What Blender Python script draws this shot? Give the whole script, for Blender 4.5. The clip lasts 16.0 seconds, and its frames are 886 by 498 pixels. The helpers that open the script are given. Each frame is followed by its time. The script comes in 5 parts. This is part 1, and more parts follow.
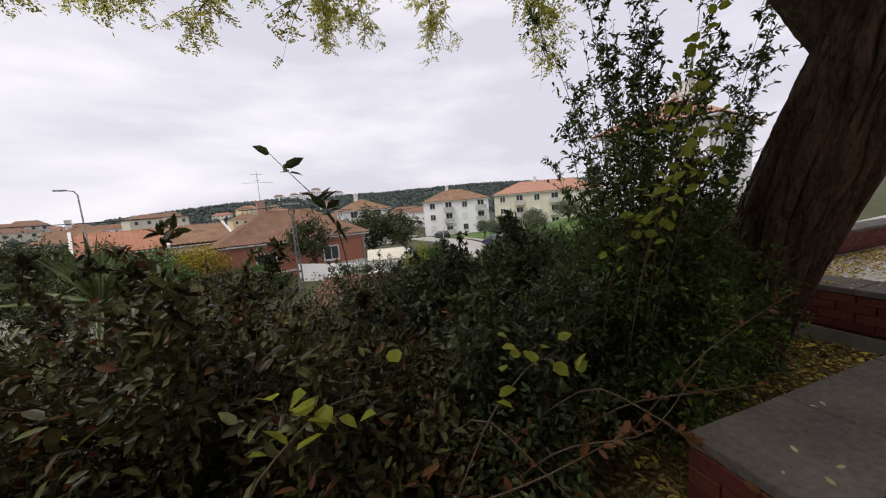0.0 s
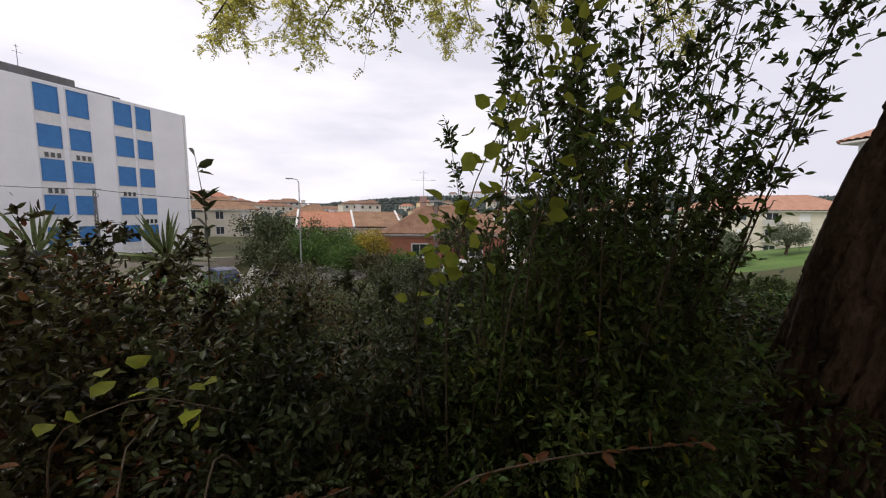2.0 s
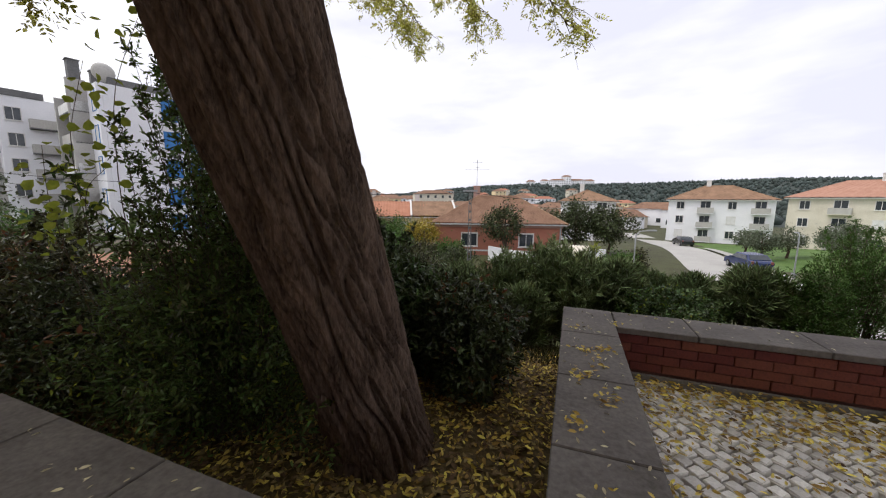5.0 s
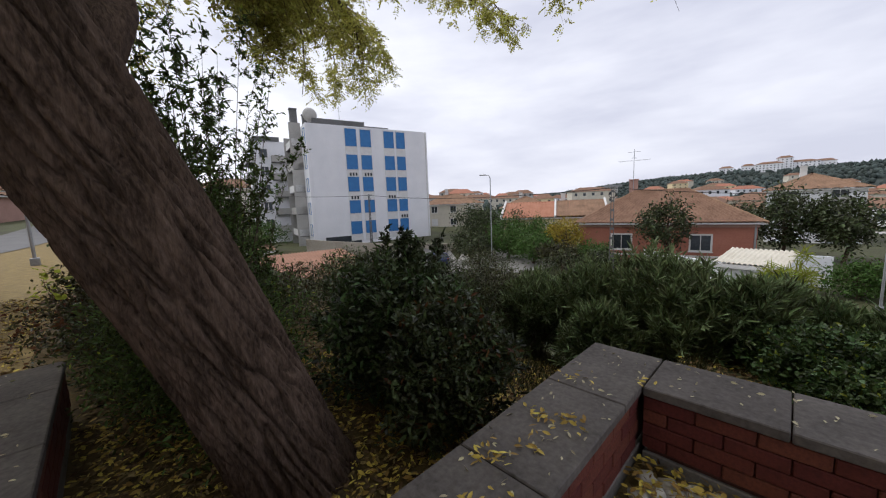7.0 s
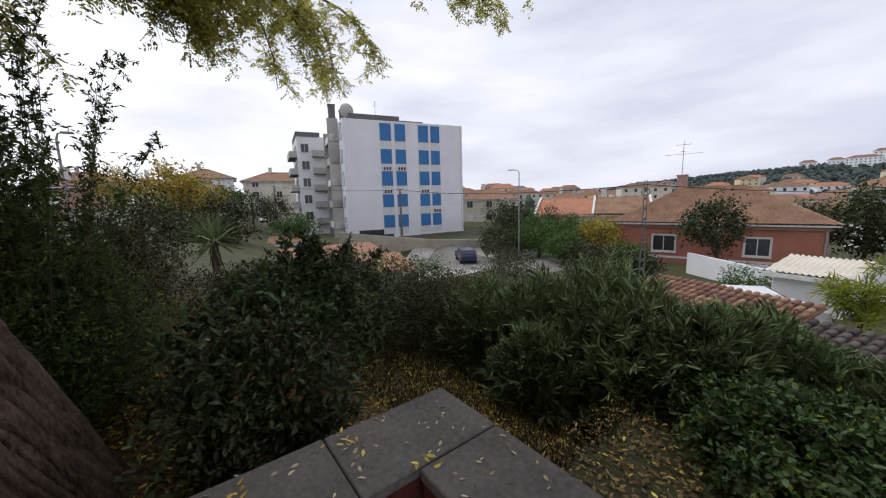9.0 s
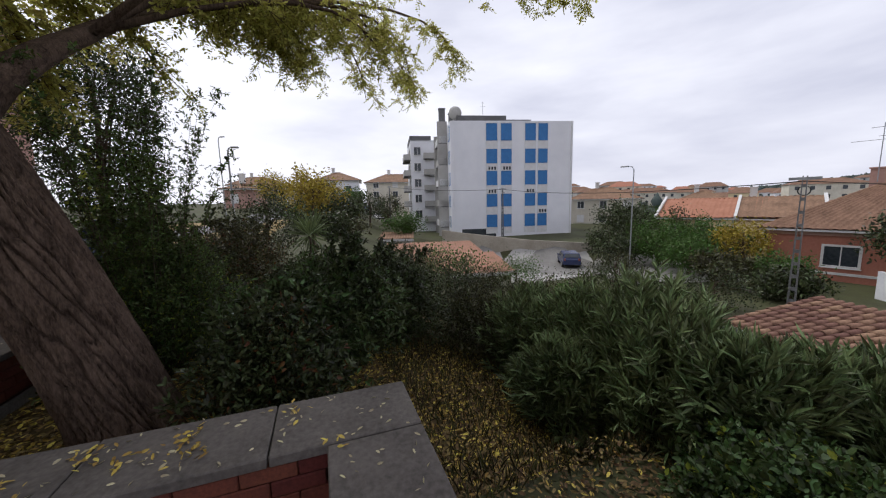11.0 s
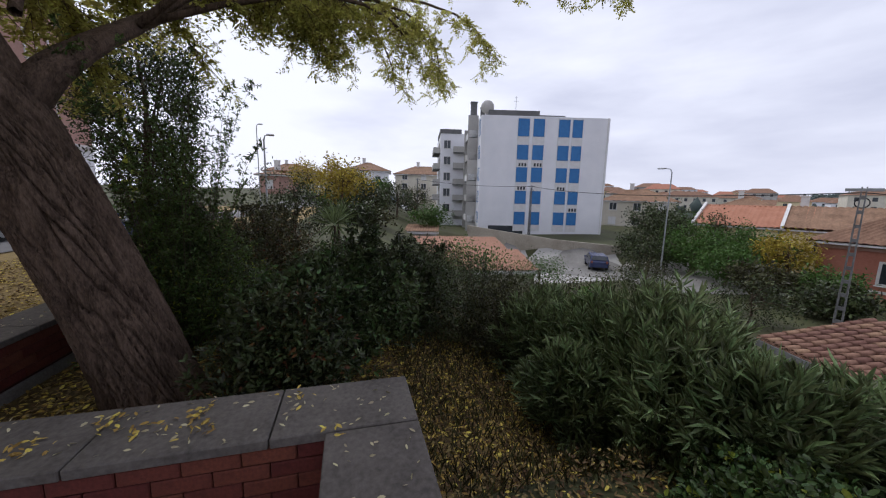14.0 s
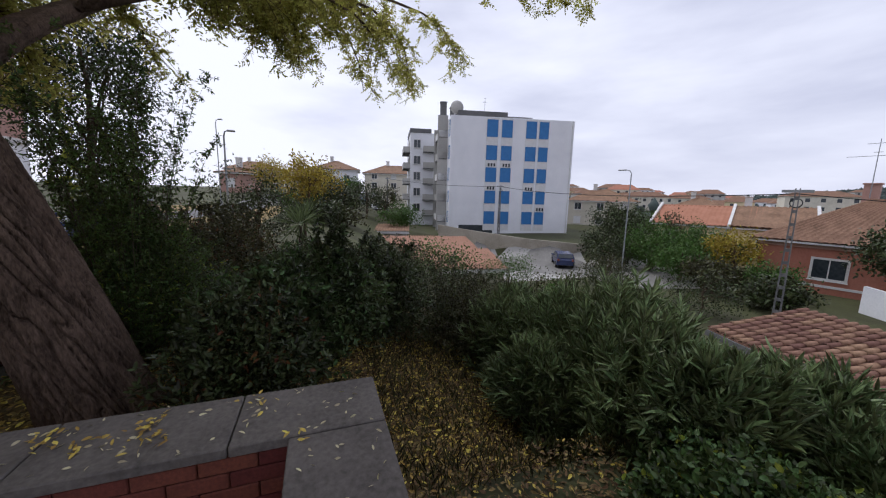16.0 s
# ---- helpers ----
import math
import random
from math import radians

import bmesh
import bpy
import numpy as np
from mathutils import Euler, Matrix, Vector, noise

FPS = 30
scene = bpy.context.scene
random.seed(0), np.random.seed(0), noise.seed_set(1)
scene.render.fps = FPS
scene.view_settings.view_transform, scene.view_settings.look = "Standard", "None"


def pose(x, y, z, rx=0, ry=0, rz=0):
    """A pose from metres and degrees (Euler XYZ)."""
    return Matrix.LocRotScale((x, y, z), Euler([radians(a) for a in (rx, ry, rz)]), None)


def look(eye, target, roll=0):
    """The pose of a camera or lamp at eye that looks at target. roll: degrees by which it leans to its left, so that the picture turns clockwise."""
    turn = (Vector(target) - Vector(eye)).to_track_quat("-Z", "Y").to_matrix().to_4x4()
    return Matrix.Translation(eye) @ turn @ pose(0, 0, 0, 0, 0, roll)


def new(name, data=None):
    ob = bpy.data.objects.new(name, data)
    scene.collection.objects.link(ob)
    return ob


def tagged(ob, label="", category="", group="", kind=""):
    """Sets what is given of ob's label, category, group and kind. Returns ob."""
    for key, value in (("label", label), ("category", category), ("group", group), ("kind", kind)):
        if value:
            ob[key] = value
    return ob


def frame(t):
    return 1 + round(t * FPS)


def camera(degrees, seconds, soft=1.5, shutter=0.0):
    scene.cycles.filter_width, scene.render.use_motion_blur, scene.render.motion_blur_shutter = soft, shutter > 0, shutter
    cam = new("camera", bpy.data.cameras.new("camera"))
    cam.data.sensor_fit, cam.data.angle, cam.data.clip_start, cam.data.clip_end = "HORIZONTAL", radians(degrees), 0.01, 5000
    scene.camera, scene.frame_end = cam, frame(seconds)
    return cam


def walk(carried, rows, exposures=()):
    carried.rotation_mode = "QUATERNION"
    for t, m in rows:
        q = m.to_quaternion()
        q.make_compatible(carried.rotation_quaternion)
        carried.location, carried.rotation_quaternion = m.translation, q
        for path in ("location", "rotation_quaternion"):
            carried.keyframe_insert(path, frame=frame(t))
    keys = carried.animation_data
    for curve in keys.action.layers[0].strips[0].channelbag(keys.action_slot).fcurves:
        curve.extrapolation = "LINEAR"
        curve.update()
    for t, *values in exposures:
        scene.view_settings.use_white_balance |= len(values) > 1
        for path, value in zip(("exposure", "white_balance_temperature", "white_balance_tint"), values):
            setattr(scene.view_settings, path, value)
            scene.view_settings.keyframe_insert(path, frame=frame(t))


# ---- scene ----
EXPOSURES = ((0, 0.1, 6700, 12), (1, 0.12, 6700, 12), (2, 0.22, 6700, 12), (3, 0.58, 6700, 12), (3.5, 0.82, 6800, 12), (3.7, 0.82, 6800, 12), (5.8, 0.12, 6300, 10), (7.5, 0.05, 6250, 10), (10.3, 0.0, 6250, 11), (12, -0.06, 6100, 12), (16, -0.08, 5950, 13))
cam = camera(104.0, 16.0, soft=1.15)
PATH = [
    (0, pose(-4.838, -4.377, 1.652, 82.56, 4.57, -18.94)),
    (0.5, pose(-4.313, -4.174, 1.663, 83.43, 5.91, -8.57)),
    (1, pose(-3.838, -4.077, 1.668, 81.22, 1.94, 7.69)),
    (1.5, pose(-3.420, -4.115, 1.663, 81.05, -0.14, 10.35)),
    (2, pose(-3.037, -4.241, 1.659, 83.90, -0.72, 7.76)),
    (2.5, pose(-2.710, -4.405, 1.685, 85.15, -1.98, 7.67)),
    (3, pose(-2.318, -4.511, 1.724, 84.68, -0.68, 4.75)),
    (3.5, pose(-1.787, -4.461, 1.749, 85.27, 1.18, 0.47)),
    (3.7, pose(-1.547, -4.431, 1.719, 85.27, 0.88, 1.47)),
    (5.8, pose(0.642, -3.849, 1.760, 79.80, 1.40, 31.88)),
    (6, pose(0.722, -3.683, 1.758, 79.98, 1.98, 34.03)),
    (6.5, pose(0.927, -3.296, 1.749, 82.28, 1.95, 41.88)),
    (7, pose(1.142, -2.920, 1.744, 82.60, 2.31, 45.37)),
    (7.5, pose(1.330, -2.531, 1.758, 81.11, 0.95, 50.40)),
    (8, pose(1.494, -2.127, 1.780, 82.36, 1.26, 53.34)),
    (8.2, pose(1.552, -1.962, 1.787, 82.31, 1.86, 51.58)),
    (10.3, pose(2.186, -0.601, 1.776, 81.28, 0.53, 61.28)),
    (10.5, pose(2.239, -0.558, 1.777, 82.50, 1.01, 64.96)),
    (11, pose(2.336, -0.469, 1.784, 82.29, 1.40, 70.46)),
    (11.5, pose(2.378, -0.408, 1.803, 82.20, 0.72, 73.61)),
    (12, pose(2.389, -0.378, 1.827, 82.25, -0.29, 75.06)),
    (12.5, pose(2.410, -0.374, 1.845, 81.82, -1.61, 76.33)),
    (13, pose(2.440, -0.375, 1.857, 81.15, -1.52, 75.90)),
    (13.5, pose(2.409, -0.368, 1.842, 81.75, -1.32, 75.72)),
    (14, pose(2.372, -0.359, 1.826, 81.29, -1.20, 75.04)),
    (14.5, pose(2.366, -0.353, 1.823, 81.44, -1.19, 74.55)),
    (15, pose(2.368, -0.347, 1.821, 81.09, -1.32, 74.22)),
    (15.5, pose(2.376, -0.338, 1.820, 81.16, -1.13, 72.82)),
    (16, pose(2.389, -0.331, 1.822, 81.33, -1.40, 70.23)),
]
walk(cam, PATH, exposures=EXPOSURES)

# ---------- world, sun ----------
world = bpy.data.worlds.new("overcast")
scene.world = world
world.use_nodes = True
wn, wl = world.node_tree.nodes, world.node_tree.links
wn.clear()
w_out = wn.new("ShaderNodeOutputWorld")
w_bg = wn.new("ShaderNodeBackground")
w_sky = wn.new("ShaderNodeTexSky")
w_sky.sky_type = "NISHITA"
w_sky.sun_disc = False
w_sky.sun_elevation = radians(60)
w_sky.sun_rotation = radians(243)
w_sky.dust_density = 4.0
w_scale = wn.new("ShaderNodeMixRGB")
w_scale.blend_type = "MULTIPLY"
w_scale.inputs[0].default_value = 1.0
w_scale.inputs[2].default_value = (0.10, 0.10, 0.10, 1)
w_co = wn.new("ShaderNodeTexCoord")
w_map = wn.new("ShaderNodeMapping")
w_map.inputs["Scale"].default_value = (1.0, 1.0, 3.6)
w_noise = wn.new("ShaderNodeTexNoise")
w_noise.inputs["Scale"].default_value = 2.3
w_noise.inputs["Detail"].default_value = 5.0
w_noise.inputs["Roughness"].default_value = 0.5
w_ramp = wn.new("ShaderNodeValToRGB")
w_ramp.color_ramp.elements[0].position = 0.24
w_ramp.color_ramp.elements[0].color = (0.70, 0.705, 0.81, 1)
w_ramp.color_ramp.elements[1].position = 0.66
w_ramp.color_ramp.elements[1].color = (1.10, 1.09, 1.14, 1)
w_mix = wn.new("ShaderNodeMixRGB")
w_mix.inputs[0].default_value = 0.93
wl.new(w_co.outputs["Generated"], w_map.inputs["Vector"])
wl.new(w_map.outputs["Vector"], w_noise.inputs["Vector"])
# the cloud is thinner low down and towards the south-west, heavier to the north
w_dot = wn.new("ShaderNodeVectorMath")
w_dot.operation = "DOT_PRODUCT"
w_dot.inputs[1].default_value = (-0.13, -0.17, -0.10)
w_sum = wn.new("ShaderNodeMath")
w_sum.operation = "ADD"
wl.new(w_co.outputs["Generated"], w_dot.inputs[0])
wl.new(w_noise.outputs["Fac"], w_sum.inputs[0])
wl.new(w_dot.outputs["Value"], w_sum.inputs[1])
wl.new(w_sum.outputs[0], w_ramp.inputs["Fac"])
wl.new(w_sky.outputs["Color"], w_scale.inputs[1])
wl.new(w_scale.outputs["Color"], w_mix.inputs[1])
wl.new(w_ramp.outputs["Color"], w_mix.inputs[2])
wl.new(w_mix.outputs["Color"], w_bg.inputs["Color"])
w_bg.inputs["Strength"].default_value = 1.0
wl.new(w_bg.outputs["Background"], w_out.inputs["Surface"])

sun = new("sun", bpy.data.lights.new("sun", "SUN"))
sun.data.energy = 1.5
sun.data.angle = radians(14)
sun.data.color = (1.0, 0.96, 0.9)
sun.matrix_world = look((-14, -7, 28), (0, 0, 0))


# ---------- materials ----------
def material(name, dark, light, scale=3.0, fine=40.0, rough=0.85, bump=0.3, random_by="", spread=0.0, metal=0.0, depth=0.01, stretch=(1, 1, 1), spec=0.3, translucent=0.0):
    """A surface that varies at two scales between a dark and a light colour, with fine relief."""
    m = bpy.data.materials.new(name)
    m.use_nodes = True
    n, l = m.node_tree.nodes, m.node_tree.links
    bsdf = n["Principled BSDF"]
    co = n.new("ShaderNodeTexCoord")
    mp = n.new("ShaderNodeMapping")
    mp.inputs["Scale"].default_value = stretch
    l.new(co.outputs["Object"], mp.inputs["Vector"])
    big = n.new("ShaderNodeTexNoise")
    big.inputs["Scale"].default_value = scale
    big.inputs["Detail"].default_value = 7
    big.inputs["Roughness"].default_value = 0.6
    small = n.new("ShaderNodeTexNoise")
    small.inputs["Scale"].default_value = fine
    small.inputs["Detail"].default_value = 5
    small.inputs["Roughness"].default_value = 0.6
    for t in (big, small):
        l.new(mp.outputs["Vector"], t.inputs["Vector"])
    add = n.new("ShaderNodeMath")
    add.operation = "ADD"
    half = n.new("ShaderNodeMath")
    half.operation = "MULTIPLY"
    half.inputs[1].default_value = 0.5
    l.new(big.outputs["Fac"], add.inputs[0])
    l.new(small.outputs["Fac"], add.inputs[1])
    l.new(add.outputs[0], half.inputs[0])
    ramp = n.new("ShaderNodeValToRGB")
    ramp.color_ramp.elements[0].position = 0.34
    ramp.color_ramp.elements[1].position = 0.66
    ramp.color_ramp.elements[0].color = (*dark, 1)
    ramp.color_ramp.elements[1].color = (*light, 1)
    l.new(half.outputs[0], ramp.inputs["Fac"])
    colour = ramp.outputs["Color"]
    if random_by:
        hsv = n.new("ShaderNodeHueSaturation")
        if random_by == "object":
            rnd = n.new("ShaderNodeObjectInfo").outputs["Random"]
        else:
            rnd = n.new("ShaderNodeNewGeometry").outputs["Random Per Island"]
        mr = n.new("ShaderNodeMapRange")
        mr.inputs["To Min"].default_value = 1 - spread
        mr.inputs["To Max"].default_value = 1 + spread
        l.new(rnd, mr.inputs["Value"])
        l.new(mr.outputs[0], hsv.inputs["Value"])
        mh = n.new("ShaderNodeMapRange")
        mh.inputs["To Min"].default_value = 0.5 - spread * 0.05
        mh.inputs["To Max"].default_value = 0.5 + spread * 0.05
        l.new(rnd, mh.inputs["Value"])
        l.new(mh.outputs[0], hsv.inputs["Hue"])
        l.new(colour, hsv.inputs["Color"])
        colour = hsv.outputs["Color"]
    l.new(colour, bsdf.inputs["Base Color"])
    bsdf.inputs["Roughness"].default_value = rough
    bsdf.inputs["Metallic"].default_value = metal
    bsdf.inputs["Specular IOR Level"].default_value = spec
    if bump:
        b = n.new("ShaderNodeBump")
        b.inputs["Strength"].default_value = bump
        b.inputs["Distance"].default_value = depth
        l.new(half.outputs[0], b.inputs["Height"])
        l.new(b.outputs["Normal"], bsdf.inputs["Normal"])
    if translucent:
        tr = n.new("ShaderNodeBsdfTranslucent")
        l.new(colour, tr.inputs["Color"])
        mix = n.new("ShaderNodeMixShader")
        mix.inputs[0].default_value = translucent
        l.new(bsdf.outputs[0], mix.inputs[1])
        l.new(tr.outputs[0], mix.inputs[2])
        l.new(mix.outputs[0], n["Material Output"].inputs["Surface"])
    return m


M_GROUND = material("earth_and_grass", (0.035, 0.03, 0.016), (0.075, 0.085, 0.03), 0.35, 14, bump=0.6, depth=0.03)
M_COPING = material("weathered_concrete", (0.078, 0.070, 0.065), (0.172, 0.154, 0.142), 2.6, 30, bump=0.2, spec=0.12, random_by="object", spread=0.08)
M_BRICK = material("red_brick", (0.075, 0.021, 0.016), (0.165, 0.045, 0.032), 4, 60, bump=0.5, random_by="object", spread=0.22)
M_MORTAR = material("mortar", (0.05, 0.022, 0.018), (0.10, 0.048, 0.038), 6, 80, bump=0.4)
M_PLINTH = material("concrete_plinth", (0.12, 0.11, 0.10), (0.24, 0.23, 0.21), 3, 50, bump=0.5)
M_BARK = material("furrowed_bark", (0.026, 0.017, 0.012), (0.165, 0.115, 0.087), 9, 60, bump=1.0, depth=0.03, stretch=(1, 1, 0.3), spec=0.1)
M_WHITE = material("white_render", (0.70, 0.71, 0.74), (0.84, 0.84, 0.86), 0.4, 9, bump=0.1)
M_WALL_GREY = material("grey_render", (0.32, 0.31, 0.29), (0.52, 0.51, 0.48), 0.5, 10, bump=0.1)
M_BLUE = material("blue_shutter_panel", (0.035, 0.15, 0.38), (0.06, 0.22, 0.50), 1.5, 12, rough=0.5, bump=0.05)
M_PINK = material("pink_render", (0.33, 0.125, 0.085), (0.45, 0.19, 0.135), 0.6, 8, bump=0.15)
M_YELLOW = material("cream_render", (0.62, 0.50, 0.29), (0.76, 0.64, 0.42), 0.6, 8, bump=0.1)
M_TILE_ORANGE = material("orange_roof_tile", (0.29, 0.12, 0.07), (0.42, 0.20, 0.13), 1.2, 9, bump=0.2, random_by="island", spread=0.2)
M_TILE_PALE = material("pale_red_roof_tile", (0.29, 0.145, 0.10), (0.42, 0.235, 0.17), 1.2, 9, bump=0.2, random_by="island", spread=0.15)
M_TILE_BROWN = material("weathered_roof_tile", (0.13, 0.075, 0.045), (0.30, 0.18, 0.115), 1.0, 8, bump=0.3, random_by="island", spread=0.3)
M_ASPHALT = material("asphalt", (0.10, 0.10, 0.10), (0.18, 0.175, 0.17), 0.6, 40, bump=0.3)
M_ROAD_PALE = material("pale_concrete_road", (0.30, 0.29, 0.27), (0.44, 0.43, 0.40), 0.25, 20, bump=0.2)
M_GRASS = material("meadow_grass", (0.045, 0.095, 0.018), (0.12, 0.19, 0.05), 0.4, 20, bump=0.6, depth=0.05)


# ---------- mesh helpers ----------
def mesh_np(name, verts, faces, mats, smooth=False, index=None):
    """A mesh from arrays of places and of equal faces."""
    me = bpy.data.meshes.new(name)
    verts = np.asarray(verts, np.float32)
    faces = np.asarray(faces, np.int32)
    nf, k = faces.shape
    me.vertices.add(len(verts))
    me.vertices.foreach_set("co", verts.ravel())
    me.loops.add(nf * k)
    me.loops.foreach_set("vertex_index", faces.ravel())
    me.polygons.add(nf)
    me.polygons.foreach_set("loop_start", np.arange(nf, dtype=np.int32) * k)
    if smooth:
        me.polygons.foreach_set("use_smooth", np.ones(nf, bool))
    for m in mats if isinstance(mats, (list, tuple)) else [mats]:
        me.materials.append(m)
    if index is not None:
        me.polygons.foreach_set("material_index", np.asarray(index, np.int32))
    me.update(calc_edges=True)
    me.validate()
    return me


def part(name, bm, mat, parent=None, label="", smooth=False):
    """Links a bmesh as one mesh object under a thing or a part."""
    me = bpy.data.meshes.new(name)
    bm.to_mesh(me)
    bm.free()
    if smooth:
        for p in me.polygons:
            p.use_smooth = True
    me.materials.append(mat)
    ob = new(name, me)
    ob.parent = parent
    return tagged(ob, label)


def part_me(name, me, parent=None, label="", kind=""):
    ob = new(name, me)
    ob.parent = parent
    return tagged(ob, label, kind=kind)


def empty(name, x=0, y=0, z=0, rz=0, label="", category="", group="", kind=""):
    ob = new(name)
    ob.matrix_world = pose(x, y, z, 0, 0, rz)
    return tagged(ob, label, category, group, kind)


def add_box(bm, x0, x1, y0, y1, z0, z1, bevel=0.0):
    """A box between two corners, added to bm, with its edges rounded."""
    r = bmesh.ops.create_cube(bm, size=1)
    vs = r["verts"]
    bmesh.ops.scale(bm, vec=(x1 - x0, y1 - y0, z1 - z0), verts=vs)
    bmesh.ops.translate(bm, vec=((x0 + x1) / 2, (y0 + y1) / 2, (z0 + z1) / 2), verts=vs)
    if bevel:
        es = list({e for v in vs for e in v.link_edges})
        bmesh.ops.bevel(bm, geom=es, offset=bevel, segments=1, affect="EDGES")
    return bm


def box(x0, x1, y0, y1, z0, z1, bevel=0.0):
    return add_box(bmesh.new(), x0, x1, y0, y1, z0, z1, bevel)


def tube_arrays(points, radii, sides=8, closed_top=True):
    """Rings of vertices round a line of points, and the quads between them."""
    pts = [Vector(p) for p in points]
    vs, fs = [], []
    up = Vector((0.37, 0.93, 0.05))
    for i, p in enumerate(pts):
        d = (pts[min(i + 1, len(pts) - 1)] - pts[max(i - 1, 0)]).normalized()
        a = d.cross(up)
        if a.length < 0.05:
            a = d.cross(Vector((1, 0, 0)))
        a.normalize()
        b = d.cross(a)
        for k in range(sides):
            q = 2 * math.pi * k / sides
            vs.append(p + (a * math.cos(q) + b * math.sin(q)) * radii[i])
    for i in range(len(pts) - 1):
        for k in range(sides):
            fs.append((i * sides + k, i * sides + (k + 1) % sides, (i + 1) * sides + (k + 1) % sides, (i + 1) * sides + k))
    return vs, fs


def tubes(name, lines, mat, sides=5, smooth=True):
    """One mesh of many tubes: lines are (points, radii)."""
    vs, fs = [], []
    for pts, rad in lines:
        v, f = tube_arrays(pts, rad, sides)
        o = len(vs)
        vs += v
        fs += [tuple(i + o for i in q) for q in f]
    return mesh_np(name, [tuple(v) for v in vs], fs, mat, smooth)


def smooth_step(a, b, v):
    t = min(1.0, max(0.0, (v - a) / (b - a)))
    return t * t * (3 - 2 * t)


def land(x, y):
    """The height of the ground."""
    if 0.3 < x < 7.9 and -6.2 < y < -0.2:
        return -0.25
    s = y + 2.2 if x < 0.3 else y - 0.4
    z = -0.12 * smooth_step(-1.4, -0.9, s) - 4.2 * smooth_step(0.2, 14, s) * (1 - 0.35 * smooth_step(-30, -45, x))
    z -= 1.3 * smooth_step(40, 75, y)
    z += 2.6 * smooth_step(-30, -80, x) * (1 - smooth_step(20, 40, y))
    z += 3.0 * smooth_step(19, 40, x) * smooth_step(8, 20, y) * (1 - smooth_step(40, 60, y))
    if x < -18 and 8 < y < 46:
        q = (x + 34.22) * 0.806 - (y - 21.59) * 0.592
        yard = -3.4 + (-5.3 + 3.4) * smooth_step(0.0, 0.8, q)
        k = smooth_step(-18, -26, x) * smooth_step(8, 15, y) * smooth_step(46, 40, y)
        z = z * (1 - k) + yard * k
    z += 0.25 * noise.noise((x * 0.07, y * 0.07, 0)) * smooth_step(5, 14, y)
    return z

# ---------- ground ----------
M_LITTER = material("leaf_litter_soil", (0.04, 0.03, 0.018), (0.16, 0.11, 0.035), 5, 45, bump=0.8, depth=0.02)
M_HILL = material("dark_wooded_ground", (0.024, 0.034, 0.03), (0.05, 0.062, 0.05), 0.02, 0.4, bump=0.0)
M_VERGE = material("leaf_strewn_verge", (0.13, 0.09, 0.035), (0.30, 0.22, 0.08), 4, 60, bump=0.7, depth=0.02)


def ramp_values(*spans):
    out = []
    for a, b, step in spans:
        out += list(np.arange(a, b, step))
    return out + [spans[-1][1]]


def hills(x, y):
    """Wooded ridges beyond the valley."""
    r = math.hypot(x, y)
    az = math.degrees(math.atan2(-x, y))
    h = 35 * smooth_step(45, 4, az) * smooth_step(-80, -36, az) * smooth_step(260, 720, r)
    h += 13 * smooth_step(-30, -38, az) * smooth_step(-68, -52, az) * smooth_step(150, 290, r) * (1 - smooth_step(330, 500, r))
    h += 9 * smooth_step(120, 330, r) * smooth_step(20, 50, az) * smooth_step(110, 70, az)
    h += 4 * smooth_step(800, 1600, r)
    return h * (1 + 0.25 * noise.noise((x * 0.004, y * 0.004, 3.0)))


def land_far(x, y):
    return land(x, y) + hills(x, y)


gx = ramp_values((-3000, -900, 300), (-900, -300, 30), (-300, -60, 10), (-60, -12, 2), (-12, 8, 0.25), (8, 60, 2), (60, 300, 12), (300, 900, 40), (900, 3000, 300))
gy = ramp_values((-3000, -300, 300), (-300, -40, 20), (-40, -12, 2), (-12, 8, 0.25), (8, 60, 2), (60, 300, 10), (300, 1000, 30), (1000, 3000, 250))
gv = [(x, y, land_far(x, y)) for y in gy for x in gx]
gf, gi = [], []
for j in range(len(gy) - 1):
    for i in range(len(gx) - 1):
        gf.append((j * len(gx) + i, j * len(gx) + i + 1, (j + 1) * len(gx) + i + 1, (j + 1) * len(gx) + i))
        x, y = (gx[i] + gx[i + 1]) / 2, (gy[j] + gy[j + 1]) / 2
        if -7.5 < x < 0.6 and -3.7 < y < 2.2:
            gi.append(1)
        elif -40 < x < 12 and -16 < y < -3.4:
            gi.append(2)
        elif -42 < x < -19 and 12 < y < 34 and (x + 34.22) * 0.806 - (y - 21.59) * 0.592 > 0:
            gi.append(5)
        elif math.hypot(x, y) > 140:
            gi.append(4)
        elif (10 < x < 60 and 34 < y < 66 and x > 13.5 + 0.09 * y):
            gi.append(3)
        else:
            gi.append(0)
tagged(new("ground", mesh_np("ground", gv, gf, [M_GROUND, M_LITTER, M_VERGE, M_GRASS, M_HILL, M_ROAD_PALE], True, gi)), "sloping earth with grass and fallen leaves", "ground", kind="structure")


